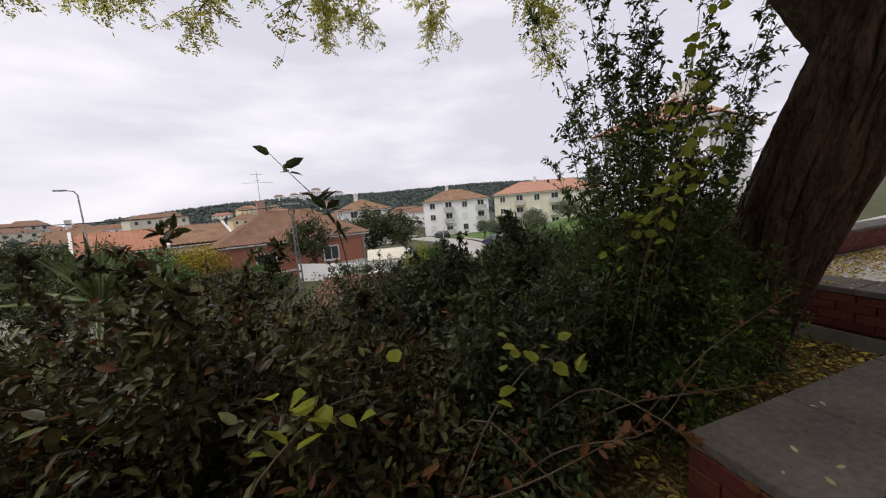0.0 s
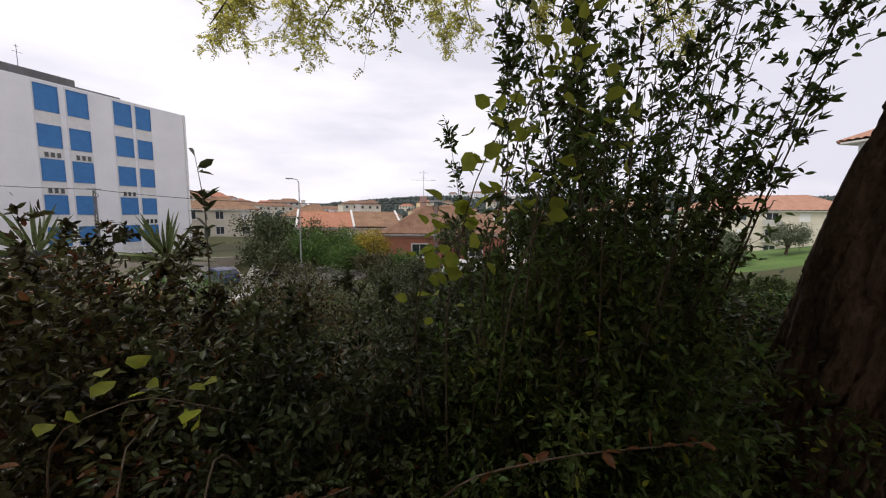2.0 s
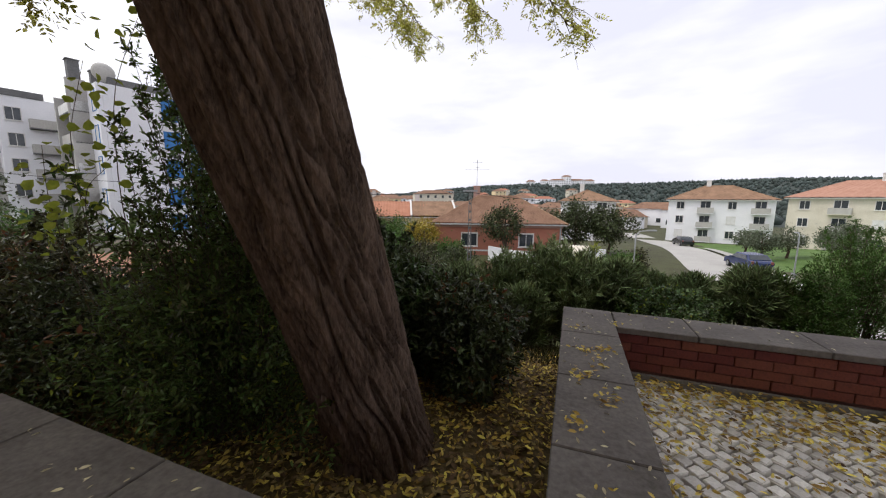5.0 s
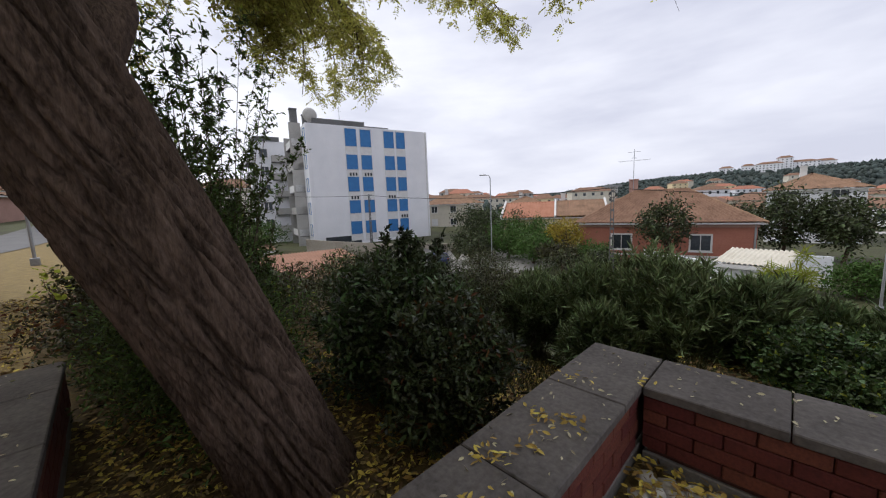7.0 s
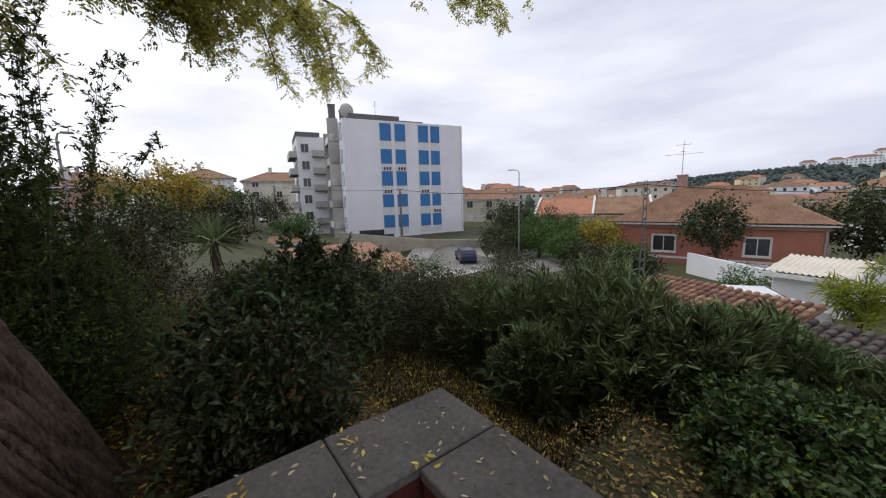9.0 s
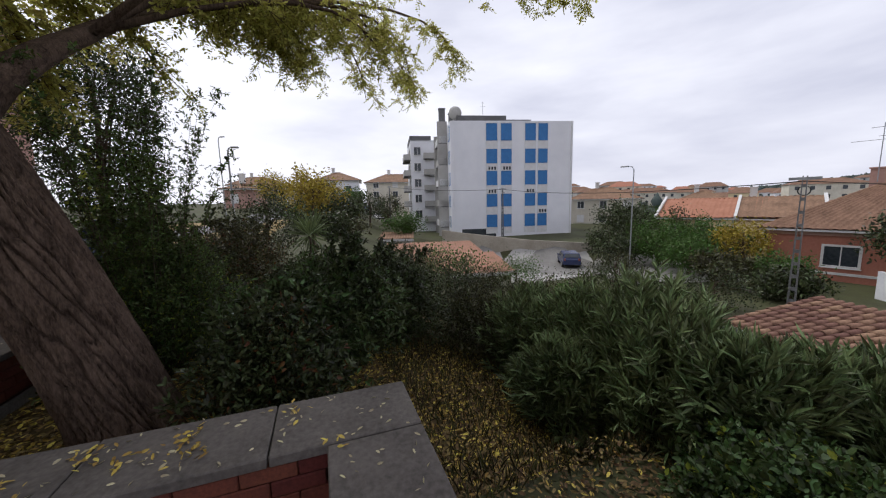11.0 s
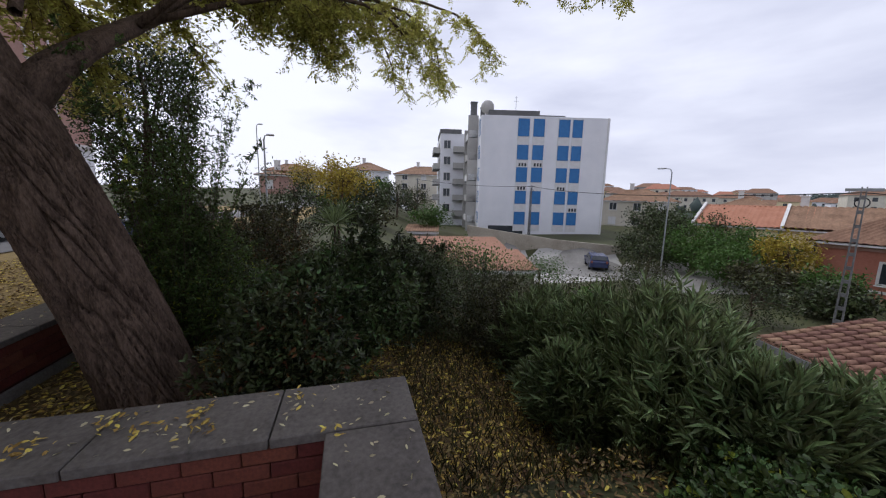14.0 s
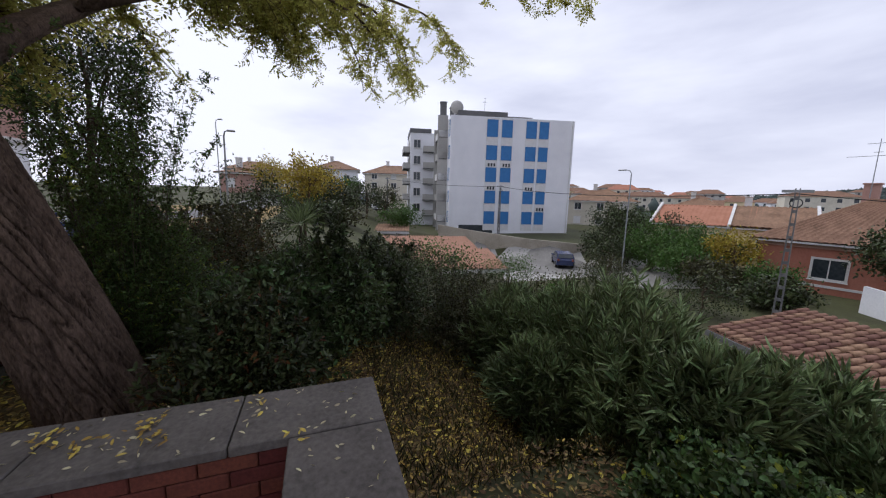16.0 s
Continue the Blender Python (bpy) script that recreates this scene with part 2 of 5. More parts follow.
def strip(name, mat, line, width, lift, label, category):
    """A road laid along a line over the ground."""
    vs, fs = [], []
    pts = []
    for (x0, y0), (x1, y1) in zip(line, line[1:]):
        n = max(1, int(math.hypot(x1 - x0, y1 - y0) / 1.0))
        pts += [(x0 + (x1 - x0) * k / n, y0 + (y1 - y0) * k / n) for k in range(n)]
    pts.append(line[-1])
    for i, (x, y) in enumerate(pts):
        x0, y0 = pts[max(i - 1, 0)]
        x1, y1 = pts[min(i + 1, len(pts) - 1)]
        d = math.hypot(x1 - x0, y1 - y0)
        nx, ny = -(y1 - y0) / d, (x1 - x0) / d
        for k in range(5):
            s = (k / 4 - 0.5) * width
            px, py = x + nx * s, y + ny * s
            vs.append((px, py, max(land_far(px, py), land_far(x, y) - 0.1) + lift))
    for i in range(len(pts) - 1):
        for k in range(4):
            fs.append((i * 5 + k, i * 5 + k + 1, (i + 1) * 5 + k + 1, (i + 1) * 5 + k))
    return tagged(new(name, mesh_np(name, vs, fs, mat, True)), label, category, kind="structure")


M_YARD = material("stained_grey_concrete", (0.13, 0.125, 0.115), (0.27, 0.26, 0.24), 0.6, 12, bump=0.2)
strip("road", M_ASPHALT, [(30, -12.2), (5, -12.2), (-8, -12.1), (-22, -10.8), (-40, -7.6), (-70, -3)], 4.6, 0.03, "grey asphalt street beside the leafy verge", "road")
strip("road_valley", M_ROAD_PALE, [(34, 4), (19, 9.5), (13.2, 15), (11.8, 22), (12.6, 33), (14.0, 45), (14.8, 57), (14.6, 70), (12.0, 88)], 5.0, 0.06, "pale concrete road down in the valley", "road")
strip("road_garages", M_YARD, [(-14.67, 23.75), (-19.73, 25.44), (-26.13, 23.94), (-35.13, 16.63)], 9.0, 0.05, "pale concrete yard below the retaining wall", "yard")
strip("pavement", M_ROAD_PALE, [(15.2, 21), (16.1, 32), (17.4, 44), (18.1, 54)], 1.2, 0.16, "pale pavement along the valley road", "pavement")

# ---------- the low brick walls round the planter ----------
COPING_TOP = 0.5


def coping_slab(x0, x1, y0, y1, parent):
    g = 0.004
    bm = box(x0 + g, x1 - g, y0 + g, y1 - g, COPING_TOP - 0.062, COPING_TOP, 0.007)
    for v in bm.verts:
        v.co.z += 0.004 * noise.noise((v.co.x * 3, v.co.y * 3, 1))
    return part("coping_slab", bm, M_COPING, parent)


def low_wall(name, x0, x1, y0, y1, joints, along, label):
    """A low wall with a concrete core, plinth and coping; its bricks follow at the end."""
    w = empty(name, label=label, category="wall", kind="structure")
    part("core", box(x0 + 0.03, x1 - 0.03, y0 + 0.03, y1 - 0.03, -0.5, COPING_TOP - 0.0621), M_MORTAR, w)
    part("plinth", box(x0 + 0.005, x1 - 0.005, y0 + 0.005, y1 - 0.005, -0.45, 0.035, 0.006), M_PLINTH, w, "rough concrete footing")
    for a, b in zip(joints, joints[1:]):
        if along == "y":
            coping_slab(x0 - 0.02, x1 + 0.02, a, b, w)
        else:
            coping_slab(a, b, y0 - 0.02, y1 + 0.02, w)
    return w


WALL_A = low_wall("wall_east", 0.0, 0.48, -3.79, 0.0, [-3.81, -3.31, -2.52, -1.72, -0.81, 0.02], "y", "low red brick wall with grey concrete coping")
WALL_B = low_wall("wall_north", 0.505, 7.6, -0.5, 0.0, [0.505, 1.2, 2.15, 3.1, 4.05, 5.0, 5.95, 6.9, 7.6], "x", "low red brick wall with leaf-strewn coping")
WALL_C = low_wall("wall_south", -3.35, -0.025, -3.79, -3.31, [-3.35, -2.65, -1.75, -0.85, -0.025], "x", "low red brick wall along the verge")
low_wall("wall_far_east", 7.62, 8.1, -9.0, 0.0, [-9.0, -7, -5, -3, -1, 0.0], "y", "low red brick wall closing the terrace")

# terrace bed under the cobbles
tagged(part("floor", box(0.485, 7.62, -6.0, -0.505, -0.35, -0.045), M_LITTER), "sandy bed of the cobbled terrace", "floor", kind="structure")

# ---------- foliage ----------
def leaf_mat(name, dark, light, spread=0.35, rough=0.5, tr=0.3):
    return material(name, dark, light, 1.5, 30, rough=rough, bump=0.0, random_by="island", spread=spread, spec=0.22, translucent=tr)


M_LEAF_DARK = leaf_mat("dark_green_leaf", (0.008, 0.014, 0.006), (0.098, 0.115, 0.045), spread=0.7, rough=0.32, tr=0.2)
M_LEAF_OLIVE = leaf_mat("olive_green_leaf", (0.014, 0.016, 0.006), (0.105, 0.098, 0.038), spread=0.75, rough=0.36, tr=0.22)
M_LEAF_FRESH = leaf_mat("fresh_green_leaf", (0.04, 0.085, 0.018), (0.095, 0.16, 0.035))
M_LEAF_OLEANDER = leaf_mat("oleander_leaf", (0.044, 0.07, 0.027), (0.25, 0.30, 0.135), rough=0.3, spread=0.6, tr=0.16)
M_LEAF_IVY = leaf_mat("glossy_ivy_leaf", (0.018, 0.038, 0.012), (0.10, 0.145, 0.045), rough=0.33, spread=0.6, tr=0.16)
M_LEAF_VINE = leaf_mat("yellow_green_vine_leaf", (0.17, 0.22, 0.03), (0.38, 0.40, 0.06), tr=0.6)
M_LEAF_AUTUMN = leaf_mat("yellowing_locust_leaf", (0.26, 0.27, 0.06), (0.54, 0.49, 0.14), spread=0.4, tr=0.68)
M_LEAF_THORN = leaf_mat("firethorn_leaf", (0.02, 0.036, 0.011), (0.15, 0.20, 0.055), spread=0.7, rough=0.34, tr=0.5)
M_LEAF_RED = leaf_mat("red_brown_leaf", (0.08, 0.03, 0.012), (0.17, 0.07, 0.03))
M_LEAF_YELLOW = leaf_mat("yellow_tree_leaf", (0.25, 0.19, 0.03), (0.42, 0.32, 0.05))
M_LEAF_SILVER = leaf_mat("silver_olive_leaf", (0.07, 0.09, 0.055), (0.15, 0.17, 0.11))
M_FALLEN = material("fallen_yellow_leaf", (0.32, 0.22, 0.045), (0.60, 0.45, 0.10), 3, 40, rough=0.7, bump=0.0, random_by="island", spread=0.5)
M_FALLEN_BROWN = material("fallen_brown_leaf", (0.085, 0.055, 0.026), (0.25, 0.17, 0.075), 3, 40, rough=0.8, bump=0.0, random_by="island", spread=0.5)
M_FALLEN_PALE = material("dry_pale_leaf", (0.34, 0.29, 0.17), (0.55, 0.50, 0.33), 3, 40, rough=0.7, bump=0.0, random_by="island", spread=0.3)
M_TWIG = material("brown_twig", (0.05, 0.035, 0.022), (0.13, 0.10, 0.07), 6, 50, bump=0.3)


def unit(v):
    return v / np.maximum(np.linalg.norm(v, axis=-1, keepdims=True), 1e-9)


def leaf_arrays(rng, pos, way, length, wide, fold=0.25, curl=0.12):
    """Folded pointed leaves of two quads each."""
    n = len(pos)
    way = unit(way)
    side = unit(np.cross(way, unit(rng.normal(size=(n, 3)) * 0.7 + np.array([0, 0, 1.0]))))
    up = np.cross(side, way)
    L = (np.asarray(length) * np.ones(n))[:, None]
    W = L * wide / 2
    tip = pos + way * L - up * L * curl
    l1, r1 = (pos + way * L * 0.28 + s * side * W * 0.85 + up * W * fold for s in (-1, 1))
    l2, r2 = (pos + way * L * 0.66 + s * side * W * 0.8 + up * W * fold - up * L * curl * 0.4 for s in (-1, 1))
    v = np.stack([pos, r1, r2, tip, l2, l1], 1).reshape(-1, 3)
    k = np.arange(n)[:, None] * 6
    f = np.concatenate([k + np.array([[0, 1, 2, 3]]), k + np.array([[0, 3, 4, 5]])], 0)
    return v, f


def leaf_mesh(name, rng, pos, way, length, wide, mat, fold=0.25, curl=0.12):
    v, f = leaf_arrays(rng, pos, way, length, wide, fold, curl)
    return mesh_np(name, v, f, mat)


def bezier(a, b, c, u):
    u = np.asarray(u)[..., None]
    return (1 - u) ** 2 * a + 2 * u * (1 - u) * b + u * u * c


def shrub(name, x, y, r, top, seed, stems, per, leaf, mat, label, wide=0.45, upright=0.4, spray=0.10, shoots=0, shoot_top=0.0, shoot_spread=0.8, squash=(1, 1), low=0.3, turned=0.0, mat2=None, share2=0.0, reach=0.72, curve=1.5):
    """A bush: stems that arch out of one root, with leaves along their outer part, and some long bare-ended shoots."""
    rng = np.random.default_rng(seed)
    z0 = land(x, y) - 0.06
    thing = empty(name, x, y, z0, label=label, category="bush")
    h = top - z0
    n = stems + shoots
    az = rng.uniform(0, 2 * np.pi, n)
    rho = np.sqrt(rng.uniform(0, 1, n))
    lump = 1 + 0.22 * np.sin(az * 3 + seed) + 0.13 * np.sin(az * 7 + 2 * seed)
    end = np.stack([np.cos(az) * rho * r * lump * squash[0], np.sin(az) * rho * r * lump * squash[1], h * (low + (1 - low) * np.sqrt(np.maximum(0.02, 1 - rho ** 2)) * rng.uniform(0.72, 1.08, n))], 1)
    drop = rng.uniform(0, 1, n) < 0.22
    end[drop, 2] *= rng.uniform(0.25, 0.75, drop.sum())
    if shoots:
        s = slice(stems, n)
        end[s, 2] = h + (shoot_top - top) * rng.uniform(0.15, 1.0, shoots)
        end[s, :2] *= shoot_spread
    root = np.stack([np.cos(az) * 0.16 * r, np.sin(az) * 0.16 * r, 0 * az], 1) * rng.uniform(0, 1.6, (n, 1))
    mid = root * 0.6 + end * 0.4
    mid[:, 2] = end[:, 2] * rng.uniform(0.5, 0.8, n)
    u = 1 - rng.uniform(0, 1, (n, per)) ** curve * reach
    pos = bezier(root[:, None], mid[:, None], end[:, None], u)
    ahead = bezier(root[:, None], mid[:, None], end[:, None], u + 0.03) - pos
    off = rng.normal(size=pos.shape) * spray * (1.15 - u[..., None])
    off[stems:] *= 0.35
    pos = pos + off
    way = unit(ahead) * upright + unit(rng.normal(size=pos.shape)) * 0.75 + unit(off) * 0.4
    size = leaf * rng.uniform(0.55, 1.15, pos.shape[:2])
    pos, way, size = pos.reshape(-1, 3), way.reshape(-1, 3), size.ravel()
    pos[:, 2] = np.maximum(pos[:, 2], 0.03)
    if share2:
        pick = rng.uniform(0, 1, len(pos)) < share2
        part_me("mixed_leaves", leaf_mesh("leaves", rng, pos[pick], way[pick], size[pick], wide, mat2), thing)
        pos, way, size = pos[~pick], way[~pick], size[~pick]
    lines = []
    if shoots:
        k, m = 30, 13
        us = rng.uniform(0.3, 1.0, (shoots, k))
        a, b, c = root[stems:, None], mid[stems:, None], end[stems:, None]
        s0 = bezier(a, b, c, us)
        dr = rng.normal(size=s0.shape) + unit(bezier(a, b, c, us + 0.02) - s0) * 0.9
        ln = rng.uniform(0.08, 0.5, (shoots, k, 1)) * (1.25 - us[..., None])
        tip = s0 + unit(dr) * ln
        for i in range(shoots):
            for j in range(0, k, 2):
                lines.append(([tuple(s0[i, j]), tuple(tip[i, j])], [0.0022, 0.001]))
        f = rng.uniform(0.1, 1.05, (shoots, k, m, 1))
        lp = s0[:, :, None] * (1 - f) + tip[:, :, None] * f
        lw = rng.normal(size=lp.shape) + unit(dr)[:, :, None] * 0.8
        pos = np.concatenate([pos, lp.reshape(-1, 3)])
        way = np.concatenate([way, lw.reshape(-1, 3)])
        size = np.concatenate([size, leaf * rng.uniform(0.5, 1.1, shoots * k * m)])
    part_me("foliage", leaf_mesh("foliage", rng, pos, way, size, wide, mat), thing)
    keep = list(range(stems, n)) + list(range(0, stems, max(1, stems // 70)))
    for i in keep:
        q = bezier(root[i], mid[i], end[i], np.linspace(0, 1, 6))
        t = 0.003 + 0.0035 * rng.uniform() * min(h, 2)
        lines.append(([tuple(p) for p in q], [t, t * 0.85, t * 0.65, t * 0.5, t * 0.35, 0.0012]))
    part_me("stemwork", tubes("stemwork", lines, M_TWIG, 4), thing)
    return thing


# ---------- the leaning tree ----------
def bark_trunk(name, pts, radii, sides, rings, mat):
    """A trunk with deep furrows that run along it."""
    pts = [Vector(p) for p in pts]
    n = len(pts) - 1
    vs, fs = [], []
    for j in range(rings + 1):
        u = j / rings * n
        i = min(int(u), n - 1)
        a = u - i
        p0, p1, p2, p3 = pts[max(i - 1, 0)], pts[i], pts[i + 1], pts[min(i + 2, n)]
        c = 0.5 * ((2 * p1) + (p2 - p0) * a + (2 * p0 - 5 * p1 + 4 * p2 - p3) * a * a + (3 * p1 - p0 - 3 * p2 + p3) * a ** 3)
        rad = radii[i] * (1 - a) + radii[i + 1] * a
        for k in range(sides):
            q = 2 * math.pi * k / sides
            cx, sx = math.cos(q), math.sin(q)
            t = q + 0.35 * c.z
            cx, sx = math.cos(t), math.sin(t)
            w = 0.8 * noise.noise((cx * 1.9, sx * 1.9, c.z * 2.2))
            f = 1 - abs(noise.noise((cx * 6.0 + w, sx * 6.0 + w, c.z * 1.5)))
            g = 1 - abs(noise.noise((cx * 12 + w, sx * 12 - w, c.z * 3.6 + 9)))
            k1 = rad / 0.34
            d = -0.052 * k1 * (max(0, f - 0.79) / 0.21) ** 1.3 - 0.016 * k1 * max(0, g - 0.76) / 0.24
            d += 0.02 * k1 * noise.noise((cx * 1.3, sx * 1.3, c.z * 0.7)) + 0.004 * noise.noise((cx * 24, sx * 24, c.z * 16))
            cx, sx = math.cos(q), math.sin(q)
            rr = rad + d
            vs.append((c.x + cx * rr, c.y + sx * rr, c.z))
    for j in range(rings):
        for k in range(sides):
            fs.append((j * sides + k, j * sides + (k + 1) % sides, (j + 1) * sides + (k + 1) % sides, (j + 1) * sides + k))
    return mesh_np(name, vs, fs, mat, True)


def pinnate(rng, pos, way, length, pairs=5):
    """Leaflets in two rows along drooping leaf stalks; gives places and ways."""
    n = len(pos)
    way = unit(way)
    flat = unit(np.cross(way, rng.normal(size=(n, 3)) * 0.5 + np.array([0, 0, 1.0])))
    P, W = [], []
    for i in range(pairs):
        s = (0.25 + 0.75 * i / pairs)
        p = pos + way * (length * s)[:, None] - np.array([0, 0, 1.0]) * (length * s * s * 0.35)[:, None]
        for sg in (-1, 1):
            P.append(p)
            W.append(way * 0.35 + flat * sg + rng.normal(size=(n, 3)) * 0.15 - np.array([0, 0, 0.25]))
    P.append(pos + way * length[:, None] - np.array([0, 0, 1.0]) * (length * 0.35)[:, None])
    W.append(way)
    return np.concatenate(P), np.concatenate(W)


def locust_tree():
    rng = np.random.default_rng(5)
    t = empty("tree", -1.15, -2.0, land(-1.15, -2.0), label="leaning tree with furrowed bark and yellowing leaves", category="tree")
    base = Matrix.Translation((1.15, 2.0, -land(-1.15, -2.0)))
    trunk = bark_trunk("trunk", [(-1.23, -2.05, -0.35), (-1.25, -2.2, 0.1), (-1.28, -2.44, 0.8), (-1.31, -2.73, 1.6), (-1.32, -3.03, 2.35), (-1.29, -3.22, 2.8), (-1.22, -3.38, 3.3), (-1.13, -3.55, 3.9), (-1.06, -3.7, 5.0), (-1.0, -3.8, 7.5)], [0.46, 0.375, 0.36, 0.367, 0.36, 0.345, 0.3, 0.25, 0.22, 0.12], 230, 300, M_BARK)
    trunk.transform(base)
    part_me("trunk", trunk, t)
    limb = bark_trunk("limb", [(-1.33, -2.98, 2.35), (-1.55, -2.8, 2.82), (-2.2, -2.72, 3.35), (-3.3, -2.6, 4.1), (-4.4, -2.45, 4.8), (-5.4, -2.2, 5.4), (-6.6, -1.8, 5.9)], [0.18, 0.17, 0.15, 0.13, 0.115, 0.08, 0.04], 40, 90, M_BARK)
    limb.transform(base)
    part_me("limb", limb, t)
    branches = [
        ((-3.4, 0.8, 4.8), (-5.5, 1.2, 5.5), (-8.6, 2.4, 4.9)), ((-3.4, 0.8, 4.8), (-5.0, 0.4, 5.2), (-7.4, 0.9, 4.2)),
        ((-2.5, -0.6, 3.9), (-1.5, 0.8, 4.9), (-0.2, 2.0, 4.2)), ((-4.0, 1.7, 5.2), (-4.0, 3.0, 5.8), (-3.5, 3.9, 5.3)),
        ((-4.5, 2.4, 5.5), (-4.8, 3.8, 6.0), (-4.1, 5.2, 5.7)), ((-3.0, 0.2, 4.4), (-4.2, -0.4, 4.6), (-5.6, -0.6, 4.0)),
        ((-2.5, -0.6, 3.9), (-3.4, -0.9, 4.4), (-4.6, -0.9, 3.9)), ((-3.4, 0.8, 4.8), (-4.6, 1.3, 5.0), (-6.2, 1.8, 4.4)),
        ((-1.5, -3.2, 4.2), (-2.6, -3.4, 4.4), (-4.0, -3.3, 3.9)), ((-1.45, -3.1, 3.7), (-2.2, -3.9, 4.2), (-3.4, -4.5, 3.7)),
        ((-1.5, -3.3, 5.0), (-0.6, -1.5, 6.0), (0.4, 0.4, 5.4)), ((-3.7, 1.2, 5.0), (-3.0, 2.0, 5.6), (-2.0, 3.4, 5.2)),
        ((-4.5, 2.4, 5.5), (-6.4, 3.0, 6.0), (-8.0, 3.8, 5.4)), ((-1.5, -3.3, 5.2), (-3.4, -2.6, 5.6), (-5.6, -2.2, 4.8)),
        ((-2.5, -0.6, 3.9), (-3.6, 0.2, 4.3), (-4.8, 0.9, 4.2)),
        ((-1.5, -3.2, 4.2), (-3.0, -3.0, 4.2), (-4.6, -2.6, 3.4)), ((-1.42, -2.9, 3.2), (-2.2, -3.2, 3.4), (-3.2, -3.4, 2.8)),
    ]
    lines, P, W = [], [], []
    for a, b, c in branches:
        up = np.array([0, 0, 1.0])
        if a[1] > -2:
            a = (a[0], -2.55, 2.05 - 0.63 * a[0])
        a, b, c = np.array(a) + up * (0.0 if a[1] > -3 else 0.1), np.array(b) + up * 1.15, np.array(c) + up * 0.3
        q = bezier(a, b, c, np.linspace(0, 1, 8))
        lines.append(([tuple(p) for p in q], list(np.linspace(0.045, 0.008, 8))))
        for _ in range(46):
            u = rng.uniform(0.2, 1.0)
            s = bezier(a, b, c, u)
            d = rng.normal(size=3) * np.array([1, 1, 0.25])
            d = d / np.linalg.norm(d) * 0.75 + (c - b) / np.linalg.norm(c - b) * 0.5
            ln = rng.uniform(0.25, 0.75)
            e = s + d * ln + np.array([0, 0, -0.22 * ln - 0.15 * rng.uniform()])
            m = s + d * ln * 0.5 + np.array([0, 0, 0.05])
            lines.append(([tuple(p) for p in bezier(s, m, e, np.linspace(0, 1, 4))], [0.007, 0.005, 0.003, 0.0015]))
            k = int(rng.integers(7, 12))
            uu = rng.uniform(0.3, 1.0, k)
            pp = bezier(s, m, e, uu)
            ww = rng.normal(size=(k, 3)) * np.array([1, 1, 0.5]) + np.array([0, 0, -0.2])
            x, y = pinnate(rng, pp, ww, rng.uniform(0.14, 0.24, k))
            P.append(x)
            W.append(y)
    P, W = np.concatenate(P), np.concatenate(W)
    tw = tubes("branchwork", lines, M_BARK, 5)
    tw.transform(base)
    part_me("branchwork", tw, t)
    lm = leaf_mesh("crown", rng, P, W, rng.uniform(0.045, 0.07, len(P)), 0.5, M_LEAF_AUTUMN, 0.1, 0.05)
    lm.transform(base)
    part_me("crown", lm, t, "yellow-green feathery leaves")


locust_tree()

# ---------- hedge and bushes in and beyond the planter ----------
HEDGE = "dense dark hedge bush with small green and reddish leaves"
shrub("hedge_bush", -7.2, -2.3, 1.2, 1.3, 11, 260, 34, 0.07, M_LEAF_OLIVE, HEDGE, spray=0.14, shoots=10, shoot_top=1.5, mat2=M_LEAF_RED, share2=0.10)
shrub("hedge_bush", -5.75, -2.45, 1.15, 1.32, 12, 320, 34, 0.066, M_LEAF_OLIVE, HEDGE, spray=0.14, shoots=12, shoot_top=1.6, mat2=M_LEAF_RED, share2=0.10)
shrub("hedge_bush", -4.75, -2.68, 0.88, 0.98, 13, 300, 34, 0.064, M_LEAF_OLIVE, HEDGE, spray=0.14, shoots=8, shoot_top=1.25, mat2=M_LEAF_RED, share2=0.12)
shrub("hedge_bush", -6.0, -2.95, 0.75, 0.95, 18, 230, 34, 0.064, M_LEAF_OLIVE, HEDGE, spray=0.12, mat2=M_LEAF_RED, share2=0.14)
shrub("hedge_bush", -3.95, -2.55, 0.9, 0.95, 14, 300, 34, 0.056, M_LEAF_DARK, HEDGE, spray=0.12, shoots=8, shoot_top=1.3, mat2=M_LEAF_RED, share2=0.05)
shrub("hedge_bush", -5.4, -0.6, 1.25, 0.75, 15, 300, 30, 0.055, M_LEAF_OLIVE, HEDGE, spray=0.14, mat2=M_LEAF_RED, share2=0.06)
shrub("firethorn_bush", -2.38, -2.32, 0.95, 1.45, 21, 520, 36, 0.050, M_LEAF_THORN, "tall firethorn bush with small glossy leaves", wide=0.4, spray=0.12, shoots=44, shoot_top=3.5, shoot_spread=0.85, mat2=M_LEAF_VINE, share2=0.05)
shrub("firethorn_bush", -2.6, -2.45, 0.72, 2.1, 29, 280, 34, 0.052, M_LEAF_THORN, "tall firethorn bush with small glossy leaves", wide=0.4, spray=0.16, low=0.15, mat2=M_LEAF_OLIVE, share2=0.2)
shrub("firethorn_bush", -2.95, -2.5, 0.6, 1.1, 33, 150, 32, 0.05, M_LEAF_THORN, "tall firethorn bush with arching airy shoots", wide=0.4, spray=0.12, shoots=8, shoot_top=2.7, shoot_spread=1.0)
shrub("firethorn_bush", -3.3, -2.3, 0.65, 1.05, 22, 260, 32, 0.050, M_LEAF_DARK, "low firethorn bush beside the brick wall", wide=0.4, spray=0.11, shoots=4, shoot_top=1.35)
shrub("firethorn_bush", -2.3, -0.45, 1.0, 1.2, 23, 400, 34, 0.088, M_LEAF_DARK, "rounded dark bush behind the leaning tree", wide=0.4, spray=0.12, shoots=6, shoot_top=1.45, mat2=M_LEAF_IVY, share2=0.4)
